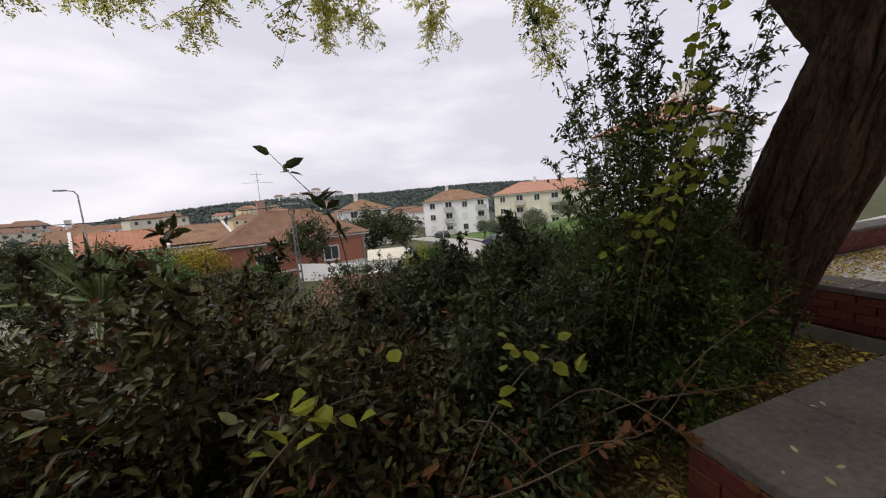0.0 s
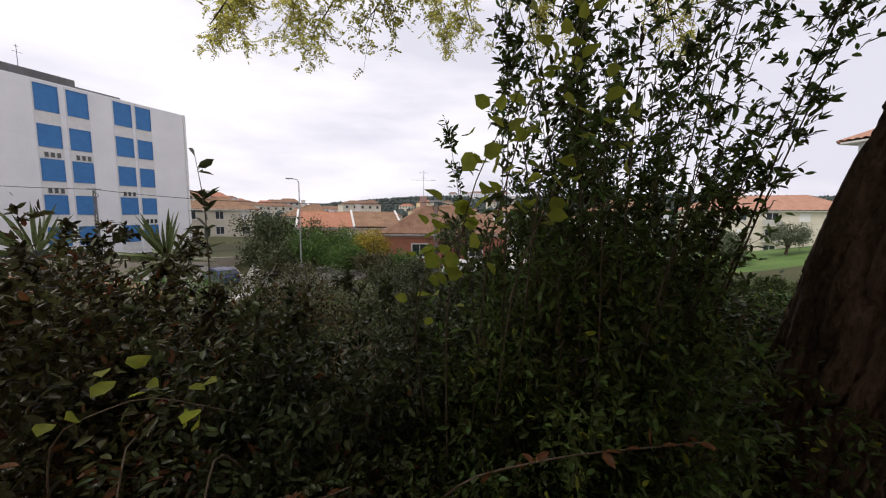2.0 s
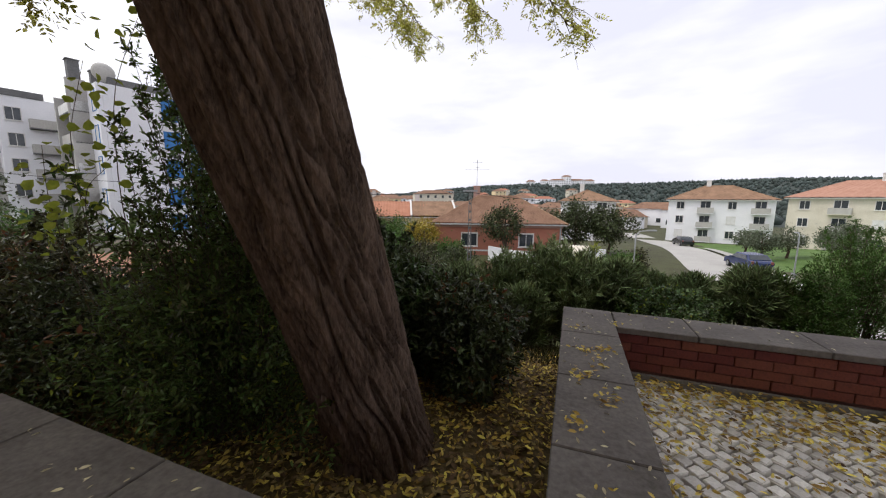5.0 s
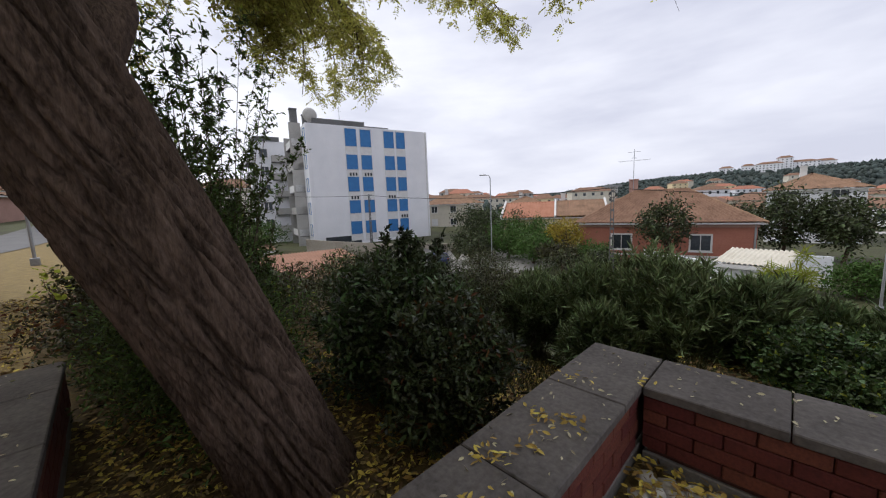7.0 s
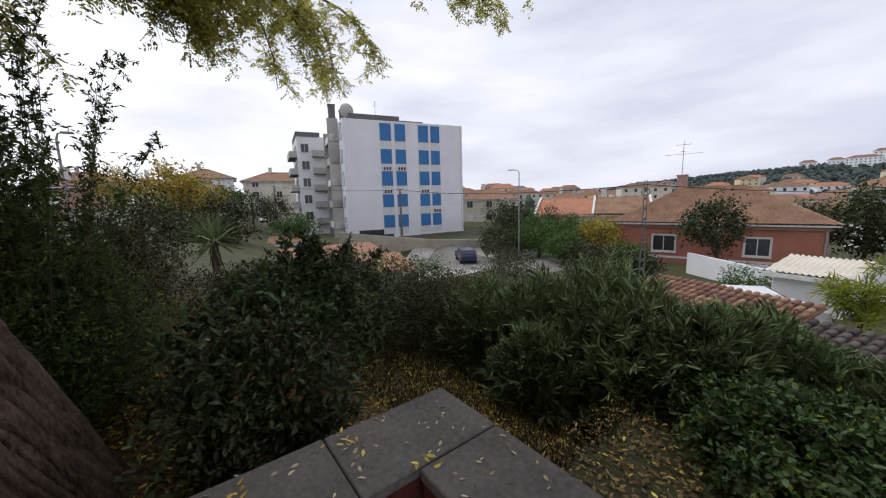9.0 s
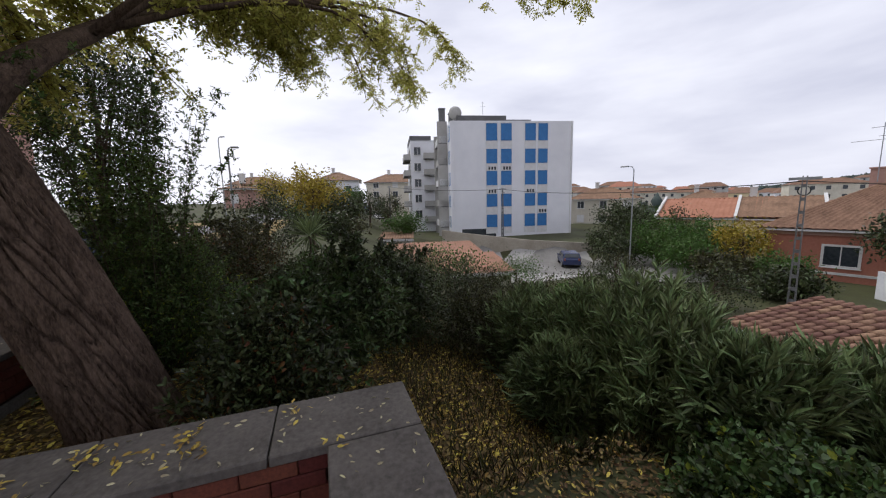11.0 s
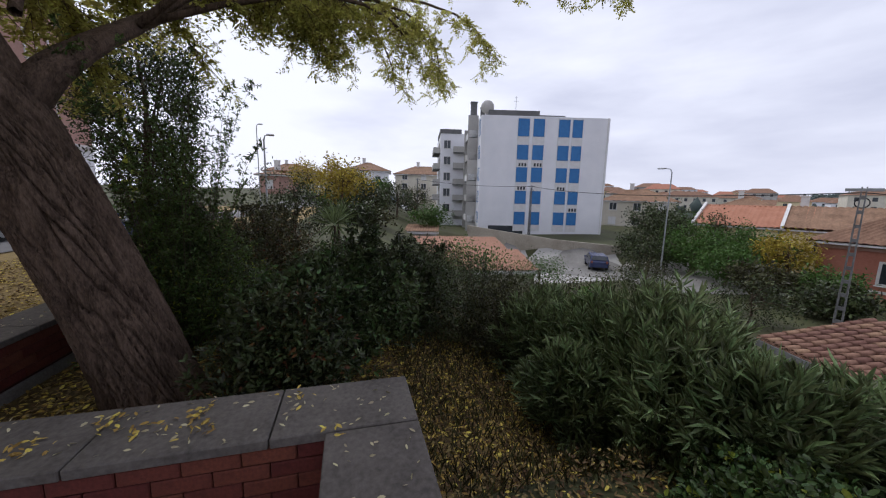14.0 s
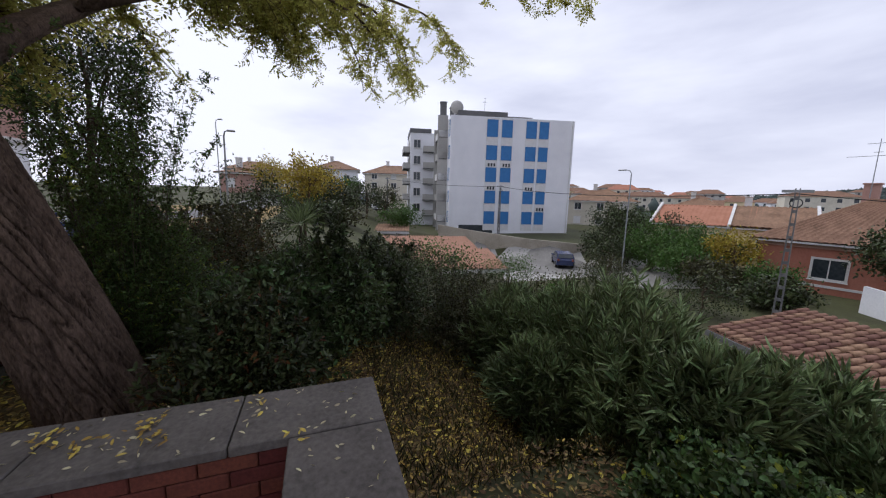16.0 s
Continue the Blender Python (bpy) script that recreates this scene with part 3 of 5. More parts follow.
shrub("firethorn_bush", -0.95, -0.95, 0.62, 0.95, 24, 420, 34, 0.075, M_LEAF_DARK, "small rounded dark bush in the planter", wide=0.42, spray=0.11, mat2=M_LEAF_RED, share2=0.05)
shrub("firethorn_bush", -4.4, 0.8, 1.1, 0.85, 25, 360, 34, 0.05, M_LEAF_DARK, "dark bush on the slope", spray=0.14, shoots=6, shoot_top=1.0)
shrub("firethorn_bush", -2.9, 2.3, 1.1, 0.62, 26, 380, 40, 0.05, M_LEAF_OLIVE, "olive-green bush on the slope", spray=0.14)
shrub("firethorn_bush", -6.9, 1.6, 1.5, 0.7, 27, 340, 30, 0.06, M_LEAF_OLIVE, "olive-green bush on the slope", spray=0.16)
shrub("firethorn_bush", -3.2, 0.45, 0.9, 0.95, 30, 380, 34, 0.08, M_LEAF_DARK, "rounded dark bush on the slope", wide=0.42, spray=0.13, shoots=5, shoot_top=1.2)
shrub("firethorn_bush", -3.7, 2.0, 1.0, 0.75, 31, 300, 34, 0.052, M_LEAF_DARK, "rounded dark bush on the slope", wide=0.42, spray=0.13)
shrub("firethorn_bush", -1.75, -0.75, 0.85, 1.05, 32, 400, 34, 0.088, M_LEAF_DARK, "dark bush in the planter behind the tree", wide=0.42, spray=0.12, mat2=M_LEAF_IVY, share2=0.4)
OL = "oleander bush with long narrow grey-green leaves"
for i, (x, y, r, top) in enumerate(((-2.0, 2.45, 0.62, 0.45), (-1.15, 2.75, 0.72, 0.68), (-0.3, 2.8, 0.78, 0.95), (0.25, 2.5, 0.66, 0.82), (0.8, 2.5, 0.52, 0.68), (2.05, 2.7, 0.52, 0.45), (-0.75, 2.05, 0.5, 0.2), (2.7, 2.3, 0.5, 0.7), (1.0, 3.2, 0.62, 0.55), (1.5, 2.85, 0.5, 0.4))):
    shrub("oleander_bush", x, y, r, top, 40 + i, 250, 36, 0.17, M_LEAF_OLEANDER, OL, wide=0.16, upright=1.1, spray=0.04, reach=0.42, curve=1.2, low=0.45)
shrub("ivy_bush", 1.5, 1.85, 0.8, 0.42, 50, 620, 38, 0.052, M_LEAF_IVY, "round bush with broad glossy green leaves", wide=0.62, spray=0.10, mat2=M_LEAF_VINE, share2=0.04)
for i, (x, y, r, top) in enumerate(((3.9, 2.3, 0.8, 1.25), (4.7, 1.9, 0.8, 1.05), (5.6, 1.7, 0.8, 0.98), (3.3, 2.0, 0.5, 0.6))):
    shrub("garden_bush", x, y, r, top, 60 + i, 260, 32, 0.055, M_LEAF_FRESH, "fresh green bush behind the brick wall", wide=0.3, upright=0.8, spray=0.09, shoots=14, shoot_top=top + 0.25)


# ---------- the climbing vine and the bare sprigs ----------
def leafy_stem(name, pts, n, leaf, wide, mat, seed, label, category, sway=0.0, thick=0.004):
    rng = np.random.default_rng(seed)
    a = np.array(pts, float)
    u = np.linspace(0, len(a) - 1, 14)
    q = np.stack([np.interp(u, np.arange(len(a)), a[:, k]) for k in range(3)], 1)
    q[1:-1] = (q[:-2] + 2 * q[1:-1] + q[2:]) / 4
    t = empty(name, *q[0], label=label, category=category)
    me = tubes("stem", [([tuple(p - q[0]) for p in q], list(np.linspace(thick, thick * 0.35, len(q))))], M_TWIG, 5)
    part_me("stem", me, t)
    v = rng.uniform(0.4, 1.0, n) * 13
    pos = np.stack([np.interp(v, np.arange(14), q[:, k]) for k in range(3)], 1) - q[0]
    pos = pos + rng.normal(size=(n, 3)) * sway
    way = rng.normal(size=(n, 3)) * np.array([1, 1, 0.5]) + (q[-1] - q[0]) / max(0.1, np.linalg.norm(q[-1] - q[0])) * 0.6
    for i in range(n):
        part_me("leaf", leaf_mesh("leaf", rng, pos[i:i + 1], way[i:i + 1], leaf * rng.uniform(0.7, 1.15), wide, mat), t)
    return t


leafy_stem("sprig", [(-4.7, -2.4, 0.6), (-4.74, -2.35, 1.35), (-4.79, -2.3, 1.65), (-4.95, -2.15, 1.84), (-5.12, -2.0, 2.05)], 20, 0.115, 0.45, M_LEAF_DARK, 70, "single upright leafy sprig above the hedge", "sprig", thick=0.005)
VINE = "trailing vine with heart-shaped yellow-green leaves"
for i, pts in enumerate((
        [(-3.2, -2.8, 0.5), (-3.2, -2.95, 1.3), (-3.1, -3.05, 1.75), (-2.95, -3.1, 2.05)],
        [(-3.1, -2.7, 0.6), (-3.05, -2.9, 1.5), (-2.9, -3.0, 2.1), (-2.75, -2.95, 2.55)],
        [(-3.0, -2.8, 0.7), (-2.95, -2.95, 1.4), (-2.8, -3.0, 1.8), (-2.6, -2.95, 1.95)],
        [(-3.3, -2.7, 0.5), (-3.35, -2.85, 1.2), (-3.25, -3.0, 1.5), (-3.1, -3.05, 1.6)],
        [(-2.9, -2.7, 0.8), (-2.85, -2.8, 1.8), (-2.7, -2.85, 2.4), (-2.5, -2.75, 2.9)],
        [(-5.3, -3.4, 0.4), (-5.1, -3.5, 1.0), (-4.9, -3.45, 1.15), (-4.7, -3.35, 1.1)],
        [(-5.9, -3.3, 0.4), (-5.6, -3.5, 0.9), (-5.4, -3.6, 0.85), (-5.2, -3.65, 0.7)],
        [(-6.6, -3.0, 0.5), (-6.3, -3.2, 1.3), (-6.0, -3.1, 1.25), (-5.7, -3.1, 1.15)],
        [(-4.6, -3.3, 0.4), (-4.4, -3.4, 0.95), (-4.15, -3.3, 1.05), (-3.9, -3.2, 0.95)])):
    leafy_stem("vine", pts, 12 if i > 4 else 24, 0.07, 0.9, M_LEAF_VINE, 80 + i, VINE, "vine", sway=0.06)
for i, pts in enumerate((
        [(-4.3, -3.0, 0.2), (-4.1, -3.35, 0.7), (-3.8, -3.5, 0.75), (-3.4, -3.4, 0.9)],
        [(-4.6, -2.8, 0.3), (-4.35, -3.2, 0.85), (-4.15, -3.45, 0.6), (-3.9, -3.6, 0.35)],
        [(-5.2, -2.9, 0.3), (-4.9, -3.4, 0.8), (-4.6, -3.6, 0.75), (-4.2, -3.7, 0.5)],
        [(-3.9, -2.9, 0.3), (-3.7, -3.3, 0.75), (-3.4, -3.45, 0.8), (-3.0, -3.4, 0.7)],
        [(-4.1, -2.8, 0.3), (-3.9, -3.3, 0.9), (-3.75, -3.55, 0.8), (-3.5, -3.65, 0.55)],
        [(-3.4, -3.0, 0.3), (-3.1, -3.2, 0.8), (-2.8, -3.25, 0.95), (-2.4, -3.2, 1.0)],
        [(-4.9, -3.1, 0.3), (-4.6, -3.45, 0.7), (-4.35, -3.6, 0.85), (-4.0, -3.6, 0.9)])):
    leafy_stem("bramble", pts, 12, 0.05, 0.5, M_LEAF_RED, 95 + i, "thin bare bramble stem with a few leaves", "bramble", thick=0.005)


def spiky_plant(x, y, r, seed):
    """A rosette of stiff narrow leaves on a short stem."""
    rng = np.random.default_rng(seed)
    z = land(x, y)
    t = empty("yucca", x, y, z, label="spiky green yucca growing on the slope beyond the hedge", category="plant")
    h = 1.05 - z
    part_me("stem", tubes("stem", [([(0, 0, -0.1), (0.02, 0, h * 0.5), (0, 0.02, h)], [0.06, 0.05, 0.04])], M_TWIG, 7), t)
    way = unit(rng.normal(size=(48, 3)) + np.array([0, 0, 0.55]))
    for w in way:
        part_me("leaf", leaf_mesh("leaf", rng, np.array([[0, 0, h]]) + w * 0.05, w[None], r * rng.uniform(0.75, 1.1), 0.085, M_LEAF_OLEANDER, 0.3, 0.1), t)


spiky_plant(-6.7, -0.75, 0.55, 301)
spiky_plant(-8.6, -0.7, 0.62, 302)


# ---------- fallen leaves ----------
def scatter(name, spots, size, mat, seed, label, wide=0.42, tilt=0.35):
    """Loose leaves lying at the given places."""
    rng = np.random.default_rng(seed)
    pos = np.asarray(spots, float)
    n = len(pos)
    az = rng.uniform(0, 2 * np.pi, n)
    way = np.stack([np.cos(az), np.sin(az), rng.normal(size=n) * tilt * 0.4], 1)
    ob = new(name, leaf_mesh(name, rng, pos, way, rng.uniform(0.6, 1.2, n) * size, wide, mat, 0.3, -0.05))
    return tagged(ob, label, "leaves", kind="stuff")


lr = np.random.default_rng(7)


def on_rect(n, x0, x1, y0, y1, z):
    return np.stack([lr.uniform(x0, x1, n), lr.uniform(y0, y1, n), np.full(n, z)], 1)


top = COPING_TOP + 0.006
cop = np.concatenate([on_rect(120, 0, 0.48, -3.75, 0, top), on_rect(45, 0.5, 2.4, -0.48, -0.02, top), on_rect(40, 2.4, 7, -0.48, -0.02, top), on_rect(60, -3.3, 0, -3.76, -3.34, top)])
scatter("coping_leaves", cop, 0.038, M_FALLEN_PALE, 1, "dry pale leaves scattered on the coping")
heap = np.concatenate([np.array([cx, cy, top + 0.003]) + lr.normal(size=(k, 3)) * np.array([0.05, 0.06, 0.0]) for cx, cy, k in ((0.2, -1.25, 24), (0.33, -1.2, 20), (0.15, -1.7, 26), (0.3, -1.95, 24), (0.12, -2.3, 20), (0.1, -0.72, 12), (0.25, -1.5, 14), (0.5, -0.48, 6), (0.3, -2.8, 14), (0.22, -3.2, 10))])
heap[:, 2] = top + lr.uniform(0.002, 0.02, len(heap))
scatter("yellow_leaf_clusters", heap, 0.046, M_FALLEN, 2, "clusters of yellow leaves on the coping")


def on_land(n, x0, x1, y0, y1, lift=0.012, dens=None):
    x, y = lr.uniform(x0, x1, n), lr.uniform(y0, y1, n)
    if dens:
        k = [lr.uniform() < dens(a, b) for a, b in zip(x, y)]
        x, y = x[k], y[k]
    return np.array([(a, b, land(a, b) + lift + 0.025 * lr.uniform()) for a, b in zip(x, y)])


scatter("planter_leaves", on_land(8500, -3.2, 0.0, -3.28, 2.2), 0.062, M_FALLEN, 3, "yellow leaves covering the planter soil")
scatter("brown_planter_leaves", on_land(16000, -4.5, 0.0, -3.28, 2.4), 0.062, M_FALLEN_BROWN, 4, "brown leaves covering the planter soil")
scatter("verge_leaves", np.concatenate([on_land(13500, -11, -0.5, -8.6, -3.85), on_land(4500, -0.5, 8, -6.9, -4.4, dens=lambda a, b: max(0.15, 1 - (a + 0.5) / 6))]), 0.065, M_FALLEN_BROWN, 5, "brown and yellow leaves on the verge")
scatter("yellow_verge_leaves", np.concatenate([on_land(7500, -11, -0.5, -8.6, -3.85), on_land(2200, -0.5, 8, -6.9, -4.4, dens=lambda a, b: max(0.15, 1 - (a + 0.5) / 6))]), 0.06, M_FALLEN, 6, "yellow leaves on the verge")


def drift(x, y):
    return min(1, max(0.16, 1.25 - (-(y + 0.5)) * 0.95, 0.9 - (x - 0.5) * 2.0))


tl = on_rect(17000, 0.5, 7.4, -4.2, -0.52, 0.012)
tl = tl[[lr.uniform() < drift(a, b) for a, b, c in tl]]
tl[:, 2] += lr.uniform(0, 0.02, len(tl))
scatter("terrace_leaves", tl, 0.06, M_FALLEN, 8, "yellow leaves drifted along the terrace wall")
tl2 = tl[::3] + np.array([0.02, 0.01, 0.006])
scatter("brown_terrace_leaves", tl2, 0.052, M_FALLEN_BROWN, 9, "brown leaves drifted along the terrace wall")

scatter("slope_leaves", on_land(9000, -2.2, 1.2, -0.4, 2.8), 0.05, M_FALLEN_BROWN, 14, "brown and yellow leaves on the slope")
scatter("yellow_slope_leaves", on_land(1300, -2.2, 1.2, -0.4, 2.8), 0.05, M_FALLEN, 15, "yellow leaves on the slope")

# grass tufts on the slope
gp = on_land(9000, -4.5, 0.6, 0.2, 3.6, 0.0)
gw = lr.normal(size=gp.shape) * 0.35 + np.array([0, 0, 1.0])
tagged(new("slope_grass", leaf_mesh("slope_grass", lr, gp, gw, lr.uniform(0.06, 0.17, len(gp)), 0.07, M_LEAF_OLIVE, 0.1, 0.2)), "thin weedy grass on the slope", "grass", kind="stuff")

# ---------- buildings ----------
M_GLASS = material("dark_window_glass", (0.02, 0.025, 0.03), (0.06, 0.07, 0.08), 0.8, 5, rough=0.12, bump=0.0, spec=0.6)
M_FRAME = material("pale_painted_frame", (0.55, 0.54, 0.52), (0.72, 0.71, 0.69), 2, 20, rough=0.6, bump=0.05)
M_SHUTTER = material("white_roller_shutter", (0.58, 0.58, 0.57), (0.76, 0.76, 0.75), 2, 18, rough=0.6, bump=0.05)
M_CREAM = material("aged_cream_render", (0.50, 0.46, 0.37), (0.70, 0.66, 0.56), 0.5, 8, bump=0.1)
M_GREY_DARK = material("dark_grey_concrete", (0.10, 0.10, 0.10), (0.20, 0.20, 0.20), 0.7, 10, bump=0.1)
M_STONE_WALL = material("stained_beige_concrete", (0.25, 0.22, 0.17), (0.45, 0.41, 0.34), 0.5, 9, bump=0.3)
M_DOOR_RED = material("worn_dark_red_paint", (0.12, 0.035, 0.03), (0.25, 0.085, 0.07), 1.5, 20, rough=0.6, bump=0.2, stretch=(3, 3, 0.4))
M_METAL = material("galvanised_steel", (0.25, 0.26, 0.27), (0.42, 0.43, 0.44), 2, 20, rough=0.5, bump=0.05, metal=0.6)
M_RUBBER = material("black_rubber", (0.015, 0.015, 0.015), (0.03, 0.03, 0.03), 5, 30, bump=0.1)
M_CAR_BLUE = material("dark_blue_car_paint", (0.02, 0.03, 0.09), (0.03, 0.045, 0.12), 1, 4, rough=0.25, bump=0.0, spec=0.6)
M_CAR_DARK = material("black_car_paint", (0.012, 0.013, 0.016), (0.025, 0.026, 0.03), 1, 4, rough=0.25, bump=0.0, spec=0.6)
M_CAR_WHITE = material("white_car_paint", (0.62, 0.62, 0.63), (0.75, 0.75, 0.76), 1, 4, rough=0.3, bump=0.0, spec=0.6)
M_LAMP_LENS = material("clear_headlight", (0.45, 0.45, 0.45), (0.65, 0.65, 0.65), 2, 10, rough=0.2, bump=0.0)
M_SHEET = material("salmon_corrugated_sheet", (0.22, 0.11, 0.07), (0.38, 0.20, 0.13), 0.8, 9, rough=0.7, bump=0.2, random_by="island", spread=0.1)
M_PINK_PALE = material("salmon_render", (0.36, 0.21, 0.17), (0.48, 0.30, 0.25), 0.6, 8, bump=0.1)


def frontage(x0, y0, x1, y1):
    """Place and turn of a front that runs from one corner to the other, seen with the first on the left."""
    return math.hypot(x1 - x0, y1 - y0), math.degrees(math.atan2(y1 - y0, x1 - x0))


def slope(name, a, b, c, d, cols, rows, mat, parent, label=""):
    """One roof slope of pan tiles: eave from a to b, ridge from d to c."""
    a, b, c, d = (np.array(p, float) for p in (a, b, c, d))
    nrm = np.cross(b - a, d - a)
    nrm = nrm / np.linalg.norm(nrm)
    nu, nv = cols * 3, rows * 2
    vs = []
    for j in range(nv + 1):
        v = j / nv
        for i in range(nu + 1):
            u = i / nu
            p = (a * (1 - u) + b * u) * (1 - v) + (d * (1 - u) + c * u) * v
            ph = i % 3
            lift = (0.0, 0.10, 0.07)[ph] + (0.05 if j % 2 == 0 else 0.0)
            lift += 0.03 * noise.noise((p[0] * 1.1, p[1] * 1.1, p[2]))
            vs.append(p + nrm * lift)
    w = nu + 1
    fs = [(j * w + i, j * w + i + 1, (j + 1) * w + i + 1, (j + 1) * w + i) for j in range(nv) for i in range(nu)]
    return part_me(name, mesh_np(name, vs, fs, mat), parent, label)


def roof(house, w, d, z, rise, over, mat, style="hip", ridge=None, cell=0.42):
    """A tiled hip or gable roof over a w by d house, with ridge caps and an eaves board."""
    x0, x1, y0, y1 = -over, w + over, -over, d + over
    cy = d / 2
    if style == "hip":
        inset = min(d, w) / 2 if ridge is None else ridge
        r0, r1 = (inset, cy, z + rise), (w - inset, cy, z + rise)
    else:
        r0, r1 = (x0, cy, z + rise), (x1, cy, z + rise)
    cw, cd = max(4, int((x1 - x0) / cell)), max(4, int((y1 - y0) / cell))
    rw = max(4, int(math.hypot(cy + over, rise) / (cell * 1.1)))
    slope("roof_slope", (x0, y0, z), (x1, y0, z), r1, r0, cw, rw, mat, house, "tiled roof slope")
    slope("roof_slope", (x1, y1, z), (x0, y1, z), r0, r1, cw, rw, mat, house, "tiled roof slope")
    if style == "hip":
        slope("roof_slope", (x0, y1, z), (x0, y0, z), r0, r0, cd, rw, mat, house, "tiled roof slope")
        slope("roof_slope", (x1, y0, z), (x1, y1, z), r1, r1, cd, rw, mat, house, "tiled roof slope")
        hips = [(r0, r1), ((x0, y0, z), r0), ((x0, y1, z), r0), ((x1, y0, z), r1), ((x1, y1, z), r1)]
    else:
        hips = [(r0, r1)]
        for gx0 in (0.0, w):
            bm = bmesh.new()
            f = [bm.verts.new(p) for p in ((gx0, 0, z), (gx0, d, z), (gx0, cy, z + rise * 0.97))]
            bm.faces.new(f)
            r = bmesh.ops.extrude_face_region(bm, geom=bm.faces[:])
            bmesh.ops.translate(bm, vec=(0.2 if gx0 == 0 else -0.2, 0, 0), verts=[v for v in r["geom"] if isinstance(v, bmesh.types.BMVert)])
            part("gable", bm, house.children[0].data.materials[0], house)
    part_me("ridge_cap", tubes("ridge_cap", [([p, tuple((np.array(p) + np.array(q)) / 2), q], [0.13] * 3) for p, q in hips], mat, 6), house)
    part("eaves_board", box(x0 + 0.03, x1 - 0.03, y0 + 0.03, y1 - 0.03, z - 0.16, z - 0.02, 0.02), M_FRAME, house)


def wall_frame(face, w, d):
    """Place of a facade in a house: front, left or right side, back."""
    return {"front": pose(0, 0, 0), "right": pose(w, 0, 0, 0, 0, 90), "back": pose(w, d, 0, 0, 0, 180), "left": pose(0, d, 0, 0, 0, -90)}[face]


def window(house, place, x0, x1, z0, z1, pane_mat, border=0.09, name="window", frame_mat=None, bars=1, sill=True):
    """A framed opening with its pane, glazing bar and sill."""
    frame_mat = frame_mat or M_FRAME
    bm = bmesh.new()
    for q in ((x0 - border, x0, z0 - border, z1 + border), (x1, x1 + border, z0 - border, z1 + border), (x0, x1, z1, z1 + border), (x0, x1, z0 - border, z0)):
        add_box(bm, q[0], q[1], -0.06, 0.02, q[2], q[3])
    win = part(name, bm, frame_mat, house)
    win.matrix_basis = place
    part("pane", box(x0, x1, -0.012, 0.02, z0, z1), pane_mat, win)
    if bars:
        part("glazing_bar", box((x0 + x1) / 2 - 0.03, (x0 + x1) / 2 + 0.03, -0.035, 0.0, z0, z1), frame_mat, win)
    if sill:
        part("sill", box(x0 - border - 0.05, x1 + border + 0.05, -0.12, 0.02, z0 - border - 0.05, z0 - border), frame_mat, win)
    return win


def balcony(house, place, x0, x1, z, deep, mat, rail_mat):
    """A slab with a parapet and side cheeks."""
    bm = box(x0, x1, -deep, 0.0, z - 0.12, z)
    b = part("balcony", bm, mat, house)
    b.matrix_basis = place
    bm = box(x0, x1, -deep, -deep + 0.08, z, z + 0.95)
    add_box(bm, x0, x0 + 0.08, -deep + 0.08, 0, z, z + 0.95)
    add_box(bm, x1 - 0.08, x1, -deep + 0.08, 0, z, z + 0.95)
    part("parapet", bm, rail_mat, b)
    return b


def chimney(house, x, y, z0, z1, s, mat):
    bm = box(x - s, x + s, y - s, y + s, z0, z1)
    add_box(bm, x - s - 0.08, x + s + 0.08, y - s - 0.08, y + s + 0.08, z1, z1 + 0.1)
    return part("chimney", bm, mat, house)


def aerial(house, x, y, z, h, arm=0.9):
    lines = [([(x, y, z), (x, y, z + h)], [0.035, 0.025])]
    for k, s in ((0.72, 1.0), (0.78, 0.15), (0.93, 0.4)):
        lines.append(([(x - arm * s, y, z + h * k), (x + arm * s, y, z + h * k)], [0.02, 0.02]))
    part_me("aerial", tubes("aerial", lines, M_METAL, 5), house)


def house(name, c, d, z0, z1, mat, label, category="house"):
    w, turn = frontage(*c)
    h = empty(name, c[0], c[1], z0, turn, label, category)
    part("wall", box(0, w, 0, d, -1.5, z1 - z0, 0.02), mat, h)
    return h, w, z1 - z0


